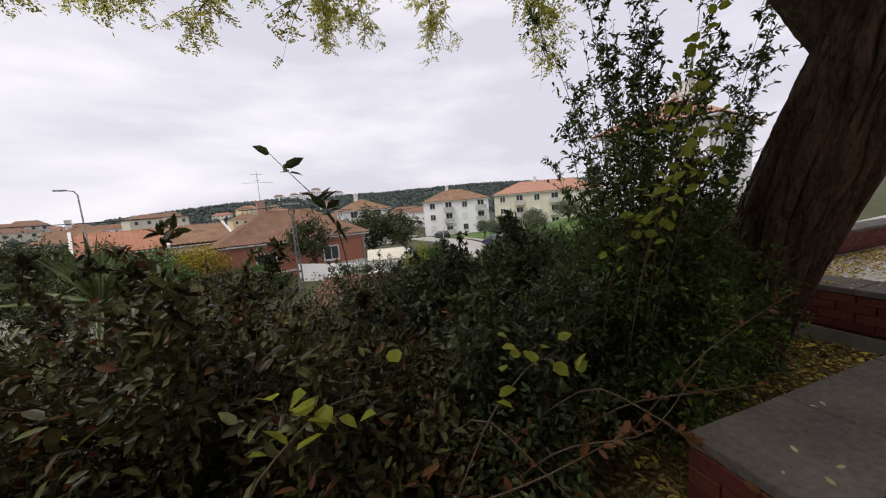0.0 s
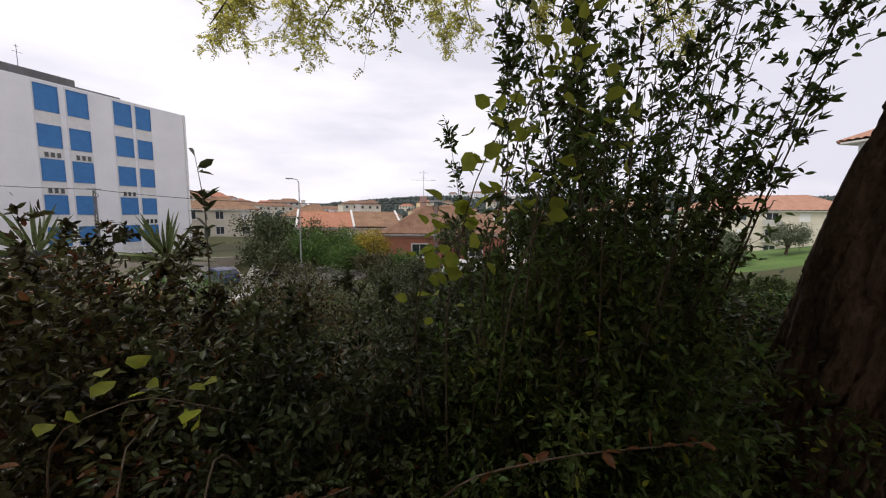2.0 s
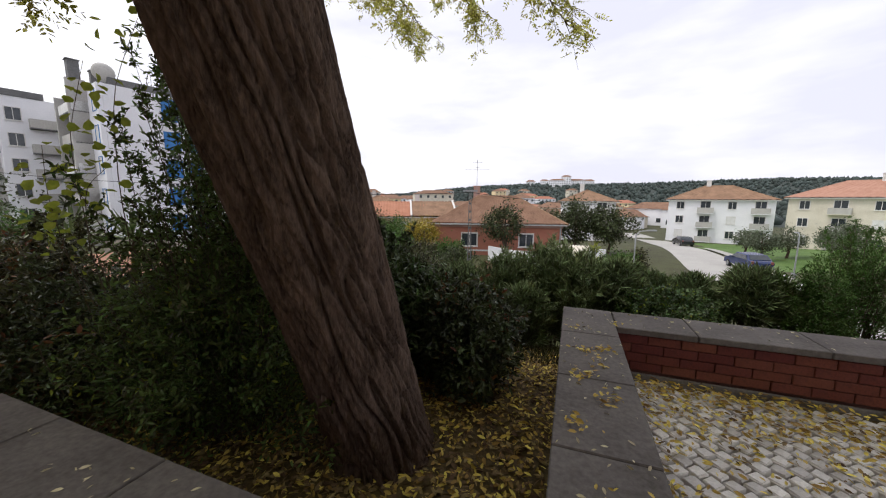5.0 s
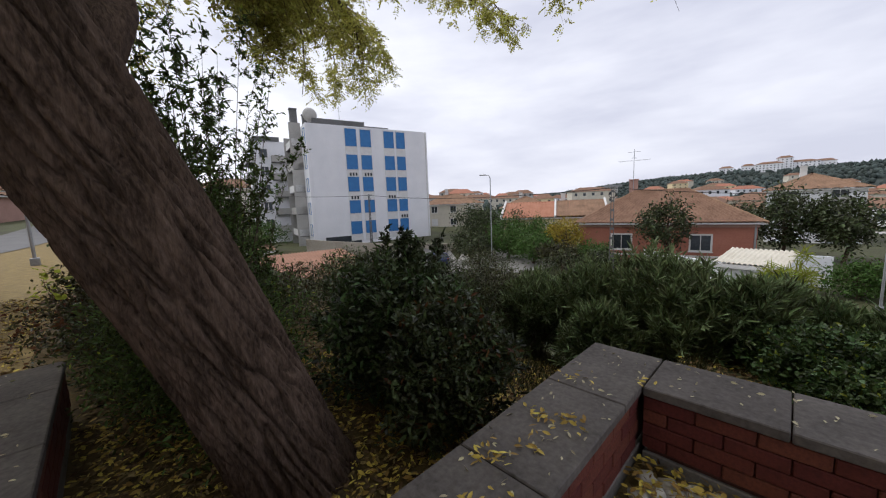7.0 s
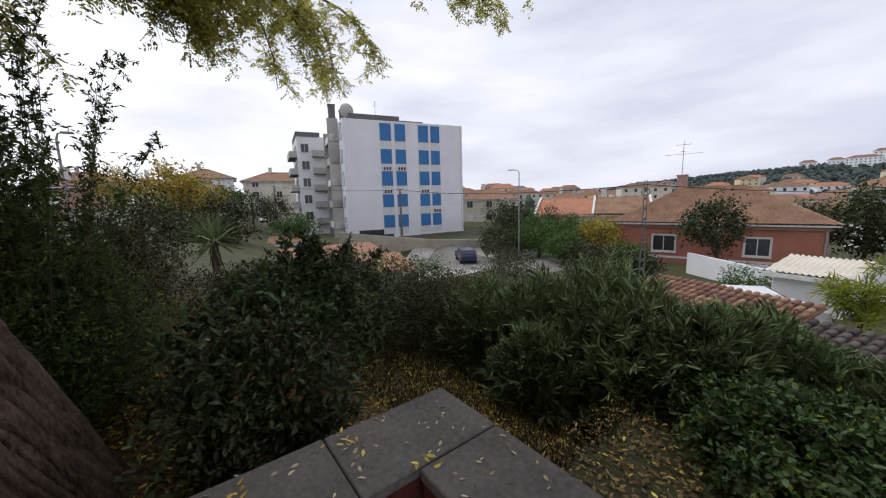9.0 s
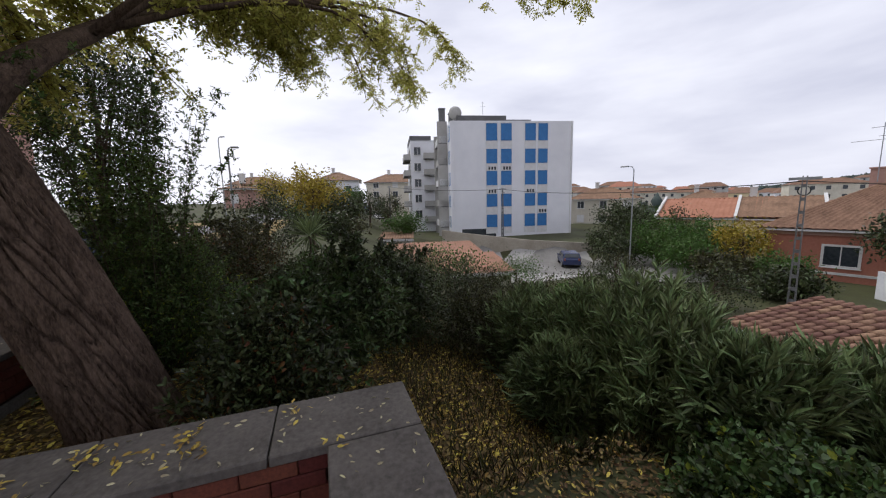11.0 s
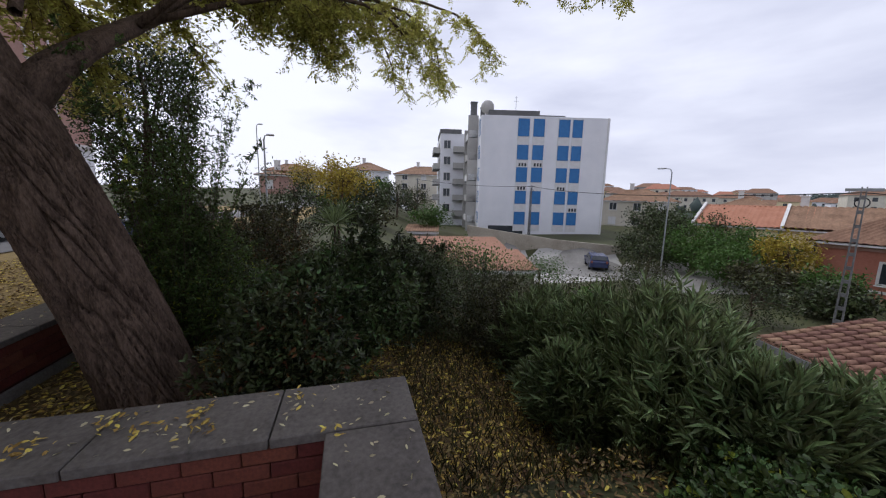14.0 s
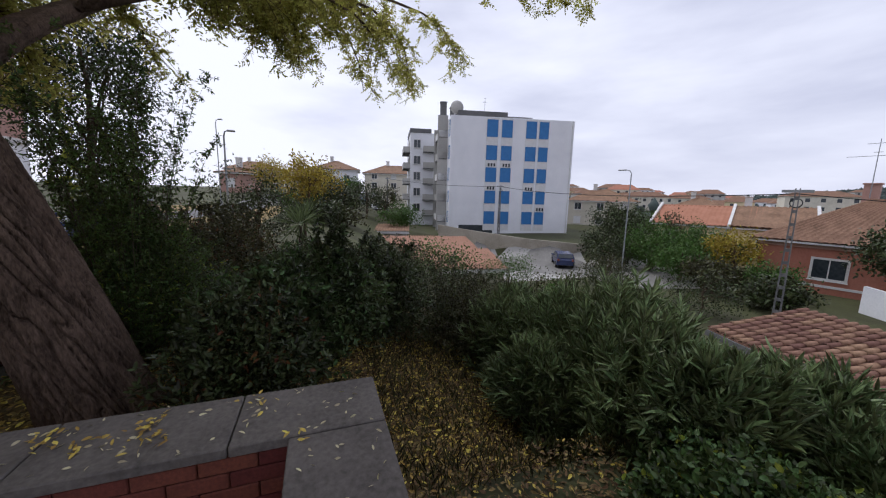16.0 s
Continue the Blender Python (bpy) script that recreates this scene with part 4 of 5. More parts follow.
# the apartment block with blue shutters
def apartment_block():
    b, w, h = house("apartment_block", (-44.9, 17.6, -40.84, 35.42), 12, -3.0, 13.1, M_WHITE, "white five-storey apartment block with blue shutter panels", "building")
    P = wall_frame("front", w, 12)
    rows = [(1.0, 2.75), (4.0, 5.75), (7.1, 9.05), (10.2, 12.15), (13.4, 15.7)]
    for cx0, cx1 in ((0.286, 0.369), (0.405, 0.486), (0.602, 0.683), (0.71, 0.783)):
        part("window_strip", box(cx0 * w - 0.12, cx1 * w + 0.12, -0.05, 0.01, 0.0, h - 0.1), M_SHUTTER, b, "white recessed strip between shutters")
        for k, (r0, r1) in enumerate(rows):
            p = window(b, P @ pose(0, -0.05, 0), cx0 * w, cx1 * w, r0, r1, M_BLUE, 0.04, "shutter_panel", M_BLUE, 0, False)
    for cx, r in ((0.3, 9.25), (0.42, 9.25), (0.615, 5.95), (0.72, 2.95), (0.3, 5.95)):
        for s in (0, 0.42, 0.84):
            window(b, P @ pose(0, -0.05, 0), cx * w + s, cx * w + s + 0.28, r, r + 0.45, M_GLASS, 0.04, "vent_window", M_FRAME, 0, False)
    part("downpipe", box(w - 0.35, w - 0.23, -0.12, -0.0, -1, h), M_SHUTTER, b)
    part("pier", box(0.42, 0.62, -0.1, 0.0, -1, h), M_WHITE, b)
    # dark panel on the closed wall stands in for shade among the pilotis
    part("undercroft", box(1.5, 6.6, -0.02, 0.1, -0.6, 0.75), M_GLASS, b, "dark panel for the shade under the block")
    bm = box(1.0, 8.2, 0.2, 9, h, h + 0.75)
    add_box(bm, 8.2, 12.0, 0.6, 8, h, h + 0.3)
    part("parapet", bm, M_GREY_DARK, b, "dark grey roof parapet")
    L = wall_frame("left", w, 12)
    for r0, r1 in rows:
        window(b, L, 10.3, 11.4, r0 + 0.1, r1 - 0.15, M_SHUTTER, 0.06, "side_window", M_BLUE, 0, False)
    for k in range(5):
        z = 1.0 + k * 3.15
        balcony(b, L, 3.2, 8.8, z, 1.3, M_GREY_DARK, M_WALL_GREY if k % 2 else M_SHUTTER)
        for q in (3.5, 5.3, 7.1):
            window(b, L, q, q + 1.3, z + 0.3, z + 2.3, M_GLASS, 0.06, "balcony_door", M_FRAME, 1, False)
    part("balcony_tower", box(-1.5, 0.0, 3.2, 3.5, -1, h + 0.6), M_WALL_GREY, b)
    part("balcony_tower", box(-1.5, 0.0, 8.6, 8.9, -1, h - 0.6), M_WALL_GREY, b)
    chimney(b, -0.6, 4.4, h - 1, h + 2.6, 0.45, M_GREY_DARK)
    chimney(b, 0.4, 1.9, h, h + 1.3, 0.3, M_GREY_DARK)
    # the dish on the roof, shaped as a flattened ball
    bm = bmesh.new()
    bmesh.ops.create_uvsphere(bm, u_segments=14, v_segments=8, radius=0.95)
    bmesh.ops.scale(bm, vec=(1, 0.55, 1), verts=bm.verts)
    bmesh.ops.translate(bm, vec=(0.9, 0.8, h + 1.2), verts=bm.verts)
    part("water_tank", bm, M_WALL_GREY, b, smooth=True)
    aerial(b, 5.2, 2.0, h + 0.7, 2.4, 0.35)
    # the rear wing
    b2, w2, h2 = house("apartment_wing", (-58.12, 15.21, -55.83, 26.71), 12, -2.6, 12.6, M_WHITE, "white rear wing of the apartment block with balconies", "building")
    L = wall_frame("left", w2, 12)
    F = wall_frame("front", w2, 12)
    for k in range(5):
        z = 1.0 + k * 2.75
        balcony(b2, L, 4.5, 11.0, z, 1.2, M_GREY_DARK, M_WALL_GREY)
        for q in (5, 7.2, 9.2):
            window(b2, L, q, q + 1.3, z + 0.3, z + 2.0, M_GLASS, 0.06, "balcony_door", M_FRAME, 1, False)
        window(b2, F, 0.6, 1.7, z + 0.7, z + 2.0, M_GLASS, 0.07)
        balcony(b2, F, 2.2, 4.6, z, 0.9, M_GREY_DARK, M_WALL_GREY)
    part("parapet", box(-0.1, 3.6, -0.1, 9, h2, h2 + 0.7), M_GREY_DARK, b2, "dark grey roof parapet")


apartment_block()


def pink_house():
    p, w, h = house("pink_house", (-14.3, 31.9, -0.95, 35.1), 9.5, -4.4, -0.75, M_PINK, "single-storey pink house with a brown tiled hip roof")
    roof(p, w, 9.5, h, 3.0, 0.5, M_TILE_BROWN, "hip", 4.6)
    P = wall_frame("front", w, 9.5)
    window(p, P, 3.0, 4.6, 1.2, 2.5, M_GLASS, 0.14)
    window(p, P, 9.3, 10.7, 1.2, 2.5, M_GLASS, 0.14)
    part("skirting", box(-0.04, w + 0.04, -0.05, 0.05, 0.55, 0.72), M_FRAME, p, "white string course")
    part("skirting", box(7.2, w + 0.06, -0.08, 0.05, -1, 0.5), M_WHITE, p, "white painted base")
    part("cornice", box(-0.1, w + 0.1, -0.14, 0.05, h - 0.42, h - 0.2), M_PINK_PALE, p)
    part("downpipe", box(w - 0.2, w - 0.08, -0.14, 0.0, -0.5, h), M_METAL, p)
    window(p, wall_frame("left", w, 9.5), 3.2, 4.5, 1.2, 2.5, M_GLASS, 0.14)
    chimney(p, 4.4, 5.6, h + 1.6, h + 4.2, 0.4, M_PINK_PALE)
    aerial(p, 4.4, 5.0, h + 3.2, 4.2, 1.5)


pink_house()


def cream_house():
    p, w, h = house("cream_house", (-25.9, 35.0, -14.9, 40.6), 9, -4.4, -0.5, M_YELLOW, "cream house with orange and brown tiled roof halves")
    roof(p, w, 9, h, 1.9, 0.35, M_TILE_ORANGE, "gable")
    slope("roof_slope", (w * 0.52, -0.4, h + 0.09), (w + 0.4, -0.4, h + 0.09), (w + 0.4, 4.5, h + 1.99), (w * 0.52, 4.5, h + 1.99), 14, 11, M_TILE_BROWN, p, "darker brown half of the roof")
    for x in (-0.35, w * 0.52, w + 0.2):
        bm = bmesh.new()
        vs = [bm.verts.new(q) for q in ((x - 0.12, -0.45, h), (x + 0.12, -0.45, h), (x + 0.12, 4.5, h + 2.02), (x - 0.12, 4.5, h + 2.02))]
        bm.faces.new(vs)
        r = bmesh.ops.extrude_face_region(bm, geom=bm.faces[:])
        bmesh.ops.translate(bm, vec=(0, 0, 0.28), verts=[v for v in r["geom"] if isinstance(v, bmesh.types.BMVert)])
        part("party_wall", bm, M_FRAME, p, "white party-wall coping")
    P = wall_frame("front", w, 9)
    window(p, P, 1.0, 2.2, 1.9, 3.2, M_SHUTTER, 0.1)
    window(p, P, 3.3, 4.2, 1.2, 3.3, M_DOOR_RED, 0.1, "balcony_door", M_FRAME, 0)
    window(p, P, 5.0, 6.5, 1.9, 3.1, M_SHUTTER, 0.1)
    window(p, P, 8.6, 9.8, 1.9, 3.1, M_GLASS, 0.1)
    chimney(p, w * 0.6, 5.2, h + 1.2, h + 3.0, 0.3, M_FRAME)
    part("downpipe", box(6.2, 6.32, -0.12, 0.0, -0.5, h), M_METAL, p)


cream_house()


def white_house():
    p, w, h = house("white_house", (21.37, 23.2, 23.86, 14.7), 10, -3.0, 6.75, M_WHITE, "tall white house with a red tiled hip roof and closed shutters")
    roof(p, w, 10, h, 2.9, 0.7, M_TILE_PALE, "hip")
    P = wall_frame("front", w, 10)
    for z in (3.6, 7.05):
        for x in (3.7, 6.5):
            window(p, P, x, x + 1.15, z, z + 1.3, M_SHUTTER, 0.07, "shuttered_window", M_METAL, 0)
    R = wall_frame("right", w, 10)
    for z in (3.1, 6.6):
        for x in (2, 6):
            window(p, R, x, x + 1.35, z, z + 1.6, M_SHUTTER, 0.07, "shuttered_window", M_METAL, 0)
    chimney(p, 5.6, 4.2, h + 1.4, h + 3.9, 0.45, M_FRAME)
    part("downpipe", box(w - 0.12, w, -0.12, 0.0, -0.5, h), M_METAL, p)
    bm = bmesh.new()
    bmesh.ops.create_uvsphere(bm, u_segments=12, v_segments=6, radius=0.55)
    bmesh.ops.scale(bm, vec=(1, 0.3, 1), verts=bm.verts)
    bmesh.ops.translate(bm, vec=(4.7, 4.2, h + 3.3), verts=bm.verts)
    part("satellite_dish", bm, M_FRAME, p, smooth=True)


white_house()


def flats(name, c, d, z0, z1, floors, mat, label, roof_mat, balconies=True, bay=3.4):
    p, w, h = house(name, c, d, z0, z1, mat, label, "building")
    roof(p, w, d, h, min(d, w) * 0.24, 0.5, roof_mat, "hip", d * 0.5, 0.9)
    P = wall_frame("front", w, d)
    fh = h / floors
    n = max(1, int(w / bay))
    for k in range(floors):
        for i in range(n):
            x = (i + 0.5) * w / n
            z = k * fh
            if balconies and i % 2 == 1:
                balcony(p, P, x - 1.2, x + 1.2, z + 0.25, 0.9, mat, M_WALL_GREY)
                window(p, P, x - 0.7, x + 0.7, z + 0.3, z + 2.3, M_GLASS, 0.08, "balcony_door")
            else:
                window(p, P, x - 0.55, x + 0.55, z + 1.0, z + 2.2, M_SHUTTER if (i + k) % 3 == 0 else M_GLASS, 0.09)
    L = wall_frame("left", w, d)
    for k in range(floors):
        window(p, L, d * 0.4, d * 0.4 + 1.1, k * fh + 1.0, k * fh + 2.2, M_GLASS, 0.09)
    chimney(p, w * 0.4, d * 0.5, h + 1, h + d * 0.24 + 1.0, 0.35, M_FRAME)
    return p


flats("flats", (17.2, 73.4, 31.8, 69.6), 11, -5.6, 2.2, 3, M_WHITE, "three-storey white flats with balconies and a red tiled roof", M_TILE_BROWN)
flats("flats", (33.0, 68.9, 52.0, 55.9), 11, -5.6, 2.6, 3, M_CREAM, "three-storey cream flats with balconies and a red tiled roof", M_TILE_PALE)
flats("flats", (-1.8, 62.8, 7.1, 63.3), 9, -5.2, 1.7, 3, M_WHITE, "white flats with balconies behind dark trees", M_TILE_BROWN)
flats("old_house", (-81.79, -1.17, -80.68, 8.58), 9, 0.4, 7.2, 2, M_WHITE, "white two-storey house with a brown roof", M_TILE_BROWN, False)
flats("old_house", (-80.0, 10.07, -77.5, 22.98), 9, 0.2, 6.6, 3, M_CREAM, "aged cream building with peeling render", M_TILE_BROWN, False)
flats("old_house", (-100.33, -22.1, -101.79, -8.77), 10, 0.4, 7.4, 3, M_STONE_WALL, "long grey-brown apartment row", M_TILE_BROWN, False)
flats("old_house", (-98.1, -6.77, -99.26, -1.74), 9, 0.4, 7.0, 3, M_CREAM, "long grey-brown apartment row", M_TILE_BROWN, False)
flats("old_house", (-52.09, 44.41, -44.08, 52.64), 9, -3.5, 1.6, 2, M_CREAM, "low house with a brown tiled roof", M_TILE_BROWN, False)
flats("old_house", (-41.27, 55.82, -33.2, 61.06), 9, -4.0, 0.4, 2, M_CREAM, "low house with a brown tiled roof", M_TILE_BROWN, False)
flats("old_house", (-59.97, -14.35, -58.67, -11.06), 6, 1.5, 4.6, 1, M_PINK_PALE, "small salmon-coloured house across the street", M_TILE_BROWN, False)

# the terrace of houses along the street: white below, salmon above
def street_houses():
    M_LOW = M_WHITE
    # the two eastern houses are unseen, added to block the southern sky
    for i, (x0, x1) in enumerate(((-24.5, -12.0), (-11.8, 1.5), (1.7, 15.0))):
        b = empty("street_house", x1, -15.6, -0.2, 180, "street house with garage doors, white below and salmon above", "house")
        w = x1 - x0
        part("wall", box(0, w, 0, 9, -0.8, 4.4), M_LOW, b)
        part("upper_wall", box(0, w, -0.02, 9, 4.42, 13.0), M_PINK_PALE, b, "salmon render")
        part("string_course", box(-0.05, w + 0.05, -0.12, 0.05, 4.3, 4.55), M_FRAME, b)
        part("parapet", box(-0.1, w + 0.1, -0.1, 9.1, 13.0, 13.4), M_FRAME, b)
        P = pose(0, 0, 0)
        for q in (1.6, 5.0, 8.2):
            d = window(b, P, q, q + 2.3, -0.1, 2.35, M_DOOR_RED, 0.12, "garage_door", M_FRAME, 0, False)
            for s in range(1, 6):
                part("slat", box(q + s * 2.3 / 6 - 0.012, q + s * 2.3 / 6 + 0.012, -0.022, 0.0, 0.0, 2.3), M_DOOR_RED, d)
        for z in (5.4, 8.4, 11.0):
            for q in (1.9, 5.3, 8.6):
                window(b, P, q, q + 1.4, z, z + 1.3, M_GLASS, 0.1)
        part("plinth", box(-0.03, w + 0.03, -0.05, 0.02, -0.6, 0.0), M_STONE_WALL, b)


street_houses()


# ---------- sheds, yard walls ----------
def shed(name, c, d, z0, z1, mat, roof_mat, label, fall=0.35, cols=24):
    s, w, h = house(name, c, d, z0, z1, mat, label, "shed")
    slope("roof_sheet", (-0.3, -0.35, h + 0.08), (w + 0.3, -0.35, h + 0.08), (w + 0.3, d + 0.3, h + fall), (-0.3, d + 0.3, h + fall), cols, 3, roof_mat, s, "corrugated roof")
    part("fascia", box(-0.3, w + 0.3, -0.42, -0.36, h - 0.12, h + 0.1), M_FRAME, s, "pale fascia board")
    return s


M_TILE_OLD = material("weathered_barrel_tile", (0.13, 0.07, 0.048), (0.32, 0.185, 0.13), 1.4, 14, bump=0.3, random_by="object", spread=0.35)
M_TILE_GREY = material("mossy_dark_tile", (0.04, 0.036, 0.032), (0.12, 0.10, 0.088), 1.4, 14, bump=0.3, random_by="object", spread=0.35)


def barrel_tile(length, r, mat):
    """One tapered half-round tile, open below, with the thickness of its rim."""
    vs, fs = [], []
    for y, rr, z in ((0, r, 0.03), (length, r * 0.82, 0.0), (0, r - 0.016, 0.03)):
        vs += [(rr * math.cos(a * math.pi / 6), y, z + rr * 0.8 * math.sin(a * math.pi / 6)) for a in range(7)]
    fs += [(i + 1, i, 7 + i, 8 + i) for i in range(6)] + [(i, i + 1, 15 + i, 14 + i) for i in range(6)]
    return mesh_np("roof_tile", vs, fs, mat, False)


def tile_shed(c, d, z0, z1, mat, label, fall):
    s, w, h = house("garden_shed", c, d, z0, z1, M_STONE_WALL, label, "shed")
    run = d + 0.6
    tilt = math.atan2(fall, run)
    long = math.hypot(run, fall)
    bed = part("roof_bed", box(-0.3, w + 0.3, 0, long, -0.1, -0.01), mat, s, "mortar bed under the tiles")
    bed.matrix_local = Matrix.Translation((0, -0.35, h + 0.16)) @ Matrix.Rotation(tilt, 4, "X")
    cols, rows = int((w + 0.6) / 0.3), int(long / 0.42)
    me = barrel_tile(0.5, 0.125, mat)
    rng = random.Random(int(w * 100))
    for i in range(cols):
        for j in range(rows):
            ob = part_me("roof_tile", me, s)
            ob.matrix_local = Matrix.Translation((0, -0.35, h + 0.16)) @ Matrix.Rotation(tilt, 4, "X") @ Matrix.Translation((-0.15 + i * (w + 0.3) / (cols - 1) + rng.uniform(-0.012, 0.012), j * long / rows, rng.uniform(0, 0.012))) @ Matrix.Rotation(rng.uniform(-0.03, 0.03), 4, "Z")
    part("fascia", box(-0.3, w + 0.3, -0.42, -0.36, h - 0.1, h + 0.12), M_GREY_DARK, s, "grey fascia board")


shed("garage_shed", (-21.2, 3.0, -19.4, 12.4), 5, -5.4, -3.4, M_CREAM, M_SHEET, "row of garages with an orange corrugated roof", 0.7, 46)
shed("garage_shed", (-29.4, 2.0, -27.0, 13.6), 5.5, -5.4, -3.1, M_CREAM, M_SHEET, "row of garages with an orange corrugated roof", 0.5, 46)
shed("garage_shed", (-37.6, 0.6, -35.4, 9.0), 5, -4.5, -2.3, M_WALL_GREY, M_TILE_BROWN, "grey garages with a brown corrugated roof", 0.4, 30)
tile_shed((-5.9, 14.2, -0.6, 12.8), 3.4, -5.4, -3.2, M_TILE_OLD, "low shed with a weathered red barrel-tile roof", 0.75)
tile_shed((-0.2, 12.2, 3.8, 11.2), 3.0, -5.2, -3.3, M_TILE_GREY, "low shed with a dark mossy barrel-tile roof", 0.5)
shed("garden_shed", (-1.79, 22.62, 0.77, 22.3), 3, -4.4, -2.4, M_WHITE, M_CREAM, "small white shed with a pale roof", 0.5, 14)


def yard_wall(name, pts, z0, z1, t, mat, label):
    bm = bmesh.new()
    for (x0, y0, a), (x1, y1, b) in zip(pts, pts[1:]):
        d = Vector((x1 - x0, y1 - y0, 0)).normalized()
        n = Vector((-d.y, d.x, 0)) * t
        lo = [bm.verts.new((x, y, z0)) for x, y in ((x0, y0), (x1, y1), (x1 + n.x, y1 + n.y), (x0 + n.x, y0 + n.y))]
        hi = [bm.verts.new((x, y, z)) for x, y, z in ((x0, y0, z1 + a), (x1, y1, z1 + b), (x1 + n.x, y1 + n.y, z1 + b), (x0 + n.x, y0 + n.y, z1 + a))]
        bm.faces.new(lo[::-1])
        bm.faces.new(hi)
        for i in range(4):
            bm.faces.new((lo[i], lo[(i + 1) % 4], hi[(i + 1) % 4], hi[i]))
    return tagged(part(name, bm, mat), label, "wall", kind="structure")


yard_wall("retaining_wall", [(-39.68, 14.18, 0.9), (-37.5, 16.48, 0.55), (-32.76, 22.93, -0.25), (-28.41, 29.18, -0.6)], -6.5, -2.7, 0.3, M_STONE_WALL, "stained concrete retaining wall below the apartment block")
yard_wall("retaining_wall_end", [(-28.41, 29.18, -0.6), (-31.6, 33.46, -0.4)], -6.5, -3.4, 0.3, M_STONE_WALL, "stained concrete retaining wall end")
yard_wall("garden_wall", [(-1.28, 28.11, 0.0), (2.93, 28.4, -0.1)], -5, -2.3, 0.2, M_WHITE, "white garden wall beside the valley road")
yard_wall("garden_wall_low", [(-7.6, 29.11, -0.8), (-1.94, 25.67, -1.0)], -5, -1.9, 0.2, M_WHITE, "white sloping garden wall before the pink house")


# ---------- poles, lamps, wires ----------
def street_lamp(name, x, y, z0, z1, arm, az, label, head=0.55):
    t = empty(name, x, y, z0, az, label, "street lamp")
    h = z1 - z0
    part_me("pole", tubes("pole", [([(0, 0, 0), (0, 0, h * 0.5), (0, 0, h - 0.3), (arm * 0.3, 0, h - 0.05), (arm, 0, h)], [0.06, 0.05, 0.042, 0.035, 0.03])], M_METAL, 8), t)
    part("lamp_head", box(arm - 0.05, arm + head, -0.1, 0.1, h - 0.04, h + 0.06, 0.03), M_METAL, t)
    part("collar", box(-0.13, 0.13, -0.13, 0.13, 0, 0.4, 0.02), M_METAL, t)
    return t


street_lamp("street_lamp", -18.97, 23.2, -4.6, 4.25, 0.45, 205, "tall grey street lamp beside the yard")
street_lamp("street_lamp", -36.72, -9.09, 0.4, 8.4, 0.3, 60, "tall grey street lamp on the upper street", 0.4)
street_lamp("street_lamp", 4.18, 22.41, -4.2, -0.2, 0.8, 20, "grey street lamp beside the valley road")
street_lamp("street_lamp", 16.9, 31.0, -4.2, -0.6, 0.3, 90, "short grey street lamp beside the valley road", 0.3)
street_lamp("street_lamp", -19.67, -4.94, -0.1, 5.0, 0.2, 90, "grey street lamp on the verge", 0.35)
street_lamp("street_lamp", 11.81, 10.43, -3.0, 2.1, 0.1, 0, "small lamp post before the white house", 0.25)


def utility_pole(x, y, z0, z1, label):
    t = empty("utility_pole", x, y, z0, 20, label, "pole")
    h = z1 - z0
    bm = bmesh.new()
    for s in (-0.13, 0.13):
        add_box(bm, s - 0.035, s + 0.035, -0.09, 0.09, 0, h * 0.99)
    for k in range(12):
        add_box(bm, -0.11, 0.11, -0.07, 0.07, h * (k + 0.5) / 12.5, h * (k + 0.5) / 12.5 + 0.14)
    for v in bm.verts:
        f = 1 - 0.5 * v.co.z / h
        v.co.x *= f
        v.co.y *= f
    part("shaft", bm, M_GREY_DARK, t)
    part_me("wire_coil", tubes("wire_coil", [([(0.2 * math.cos(a * math.pi / 8), 0.12, h - 0.7 + 0.2 * math.sin(a * math.pi / 8)) for a in range(17)], [0.022] * 17)], M_RUBBER, 5), t)
    part("crossarm", box(-0.5, 0.5, -0.05, 0.05, h - 0.25, h - 0.13), M_METAL, t)


utility_pole(-6.71, 19.25, -4.5, 2.6, "concrete ladder-type utility pole with a coil of cable")
utility_pole(-36.36, 21.17, -3.2, 3.4, "concrete utility pole in front of the apartment block")
utility_pole(-53.56, 10.28, -1.5, 4.6, "concrete utility pole beside the rear wing")


def wire(name, a, b, sag, label):
    n = 16
    pts = [(a[0] + (b[0] - a[0]) * i / n, a[1] + (b[1] - a[1]) * i / n, a[2] + (b[2] - a[2]) * i / n - sag * 4 * (i / n) * (1 - i / n)) for i in range(n + 1)]
    tagged(new(name, tubes(name, [(pts, [0.022] * (n + 1))], M_RUBBER, 4)), label, "cable")


wire("cable", (-6.71, 19.25, 2.3), (-36.36, 21.17, 3.2), 0.5, "black overhead cable between the utility poles")
wire("cable", (-36.36, 21.17, 3.2), (-53.56, 10.28, 4.4), 0.35, "black overhead cable between the utility poles")
wire("cable", (-6.71, 19.25, 2.3), (7.86, 42.96, 1.5), 0.4, "black overhead cable over the pink house")


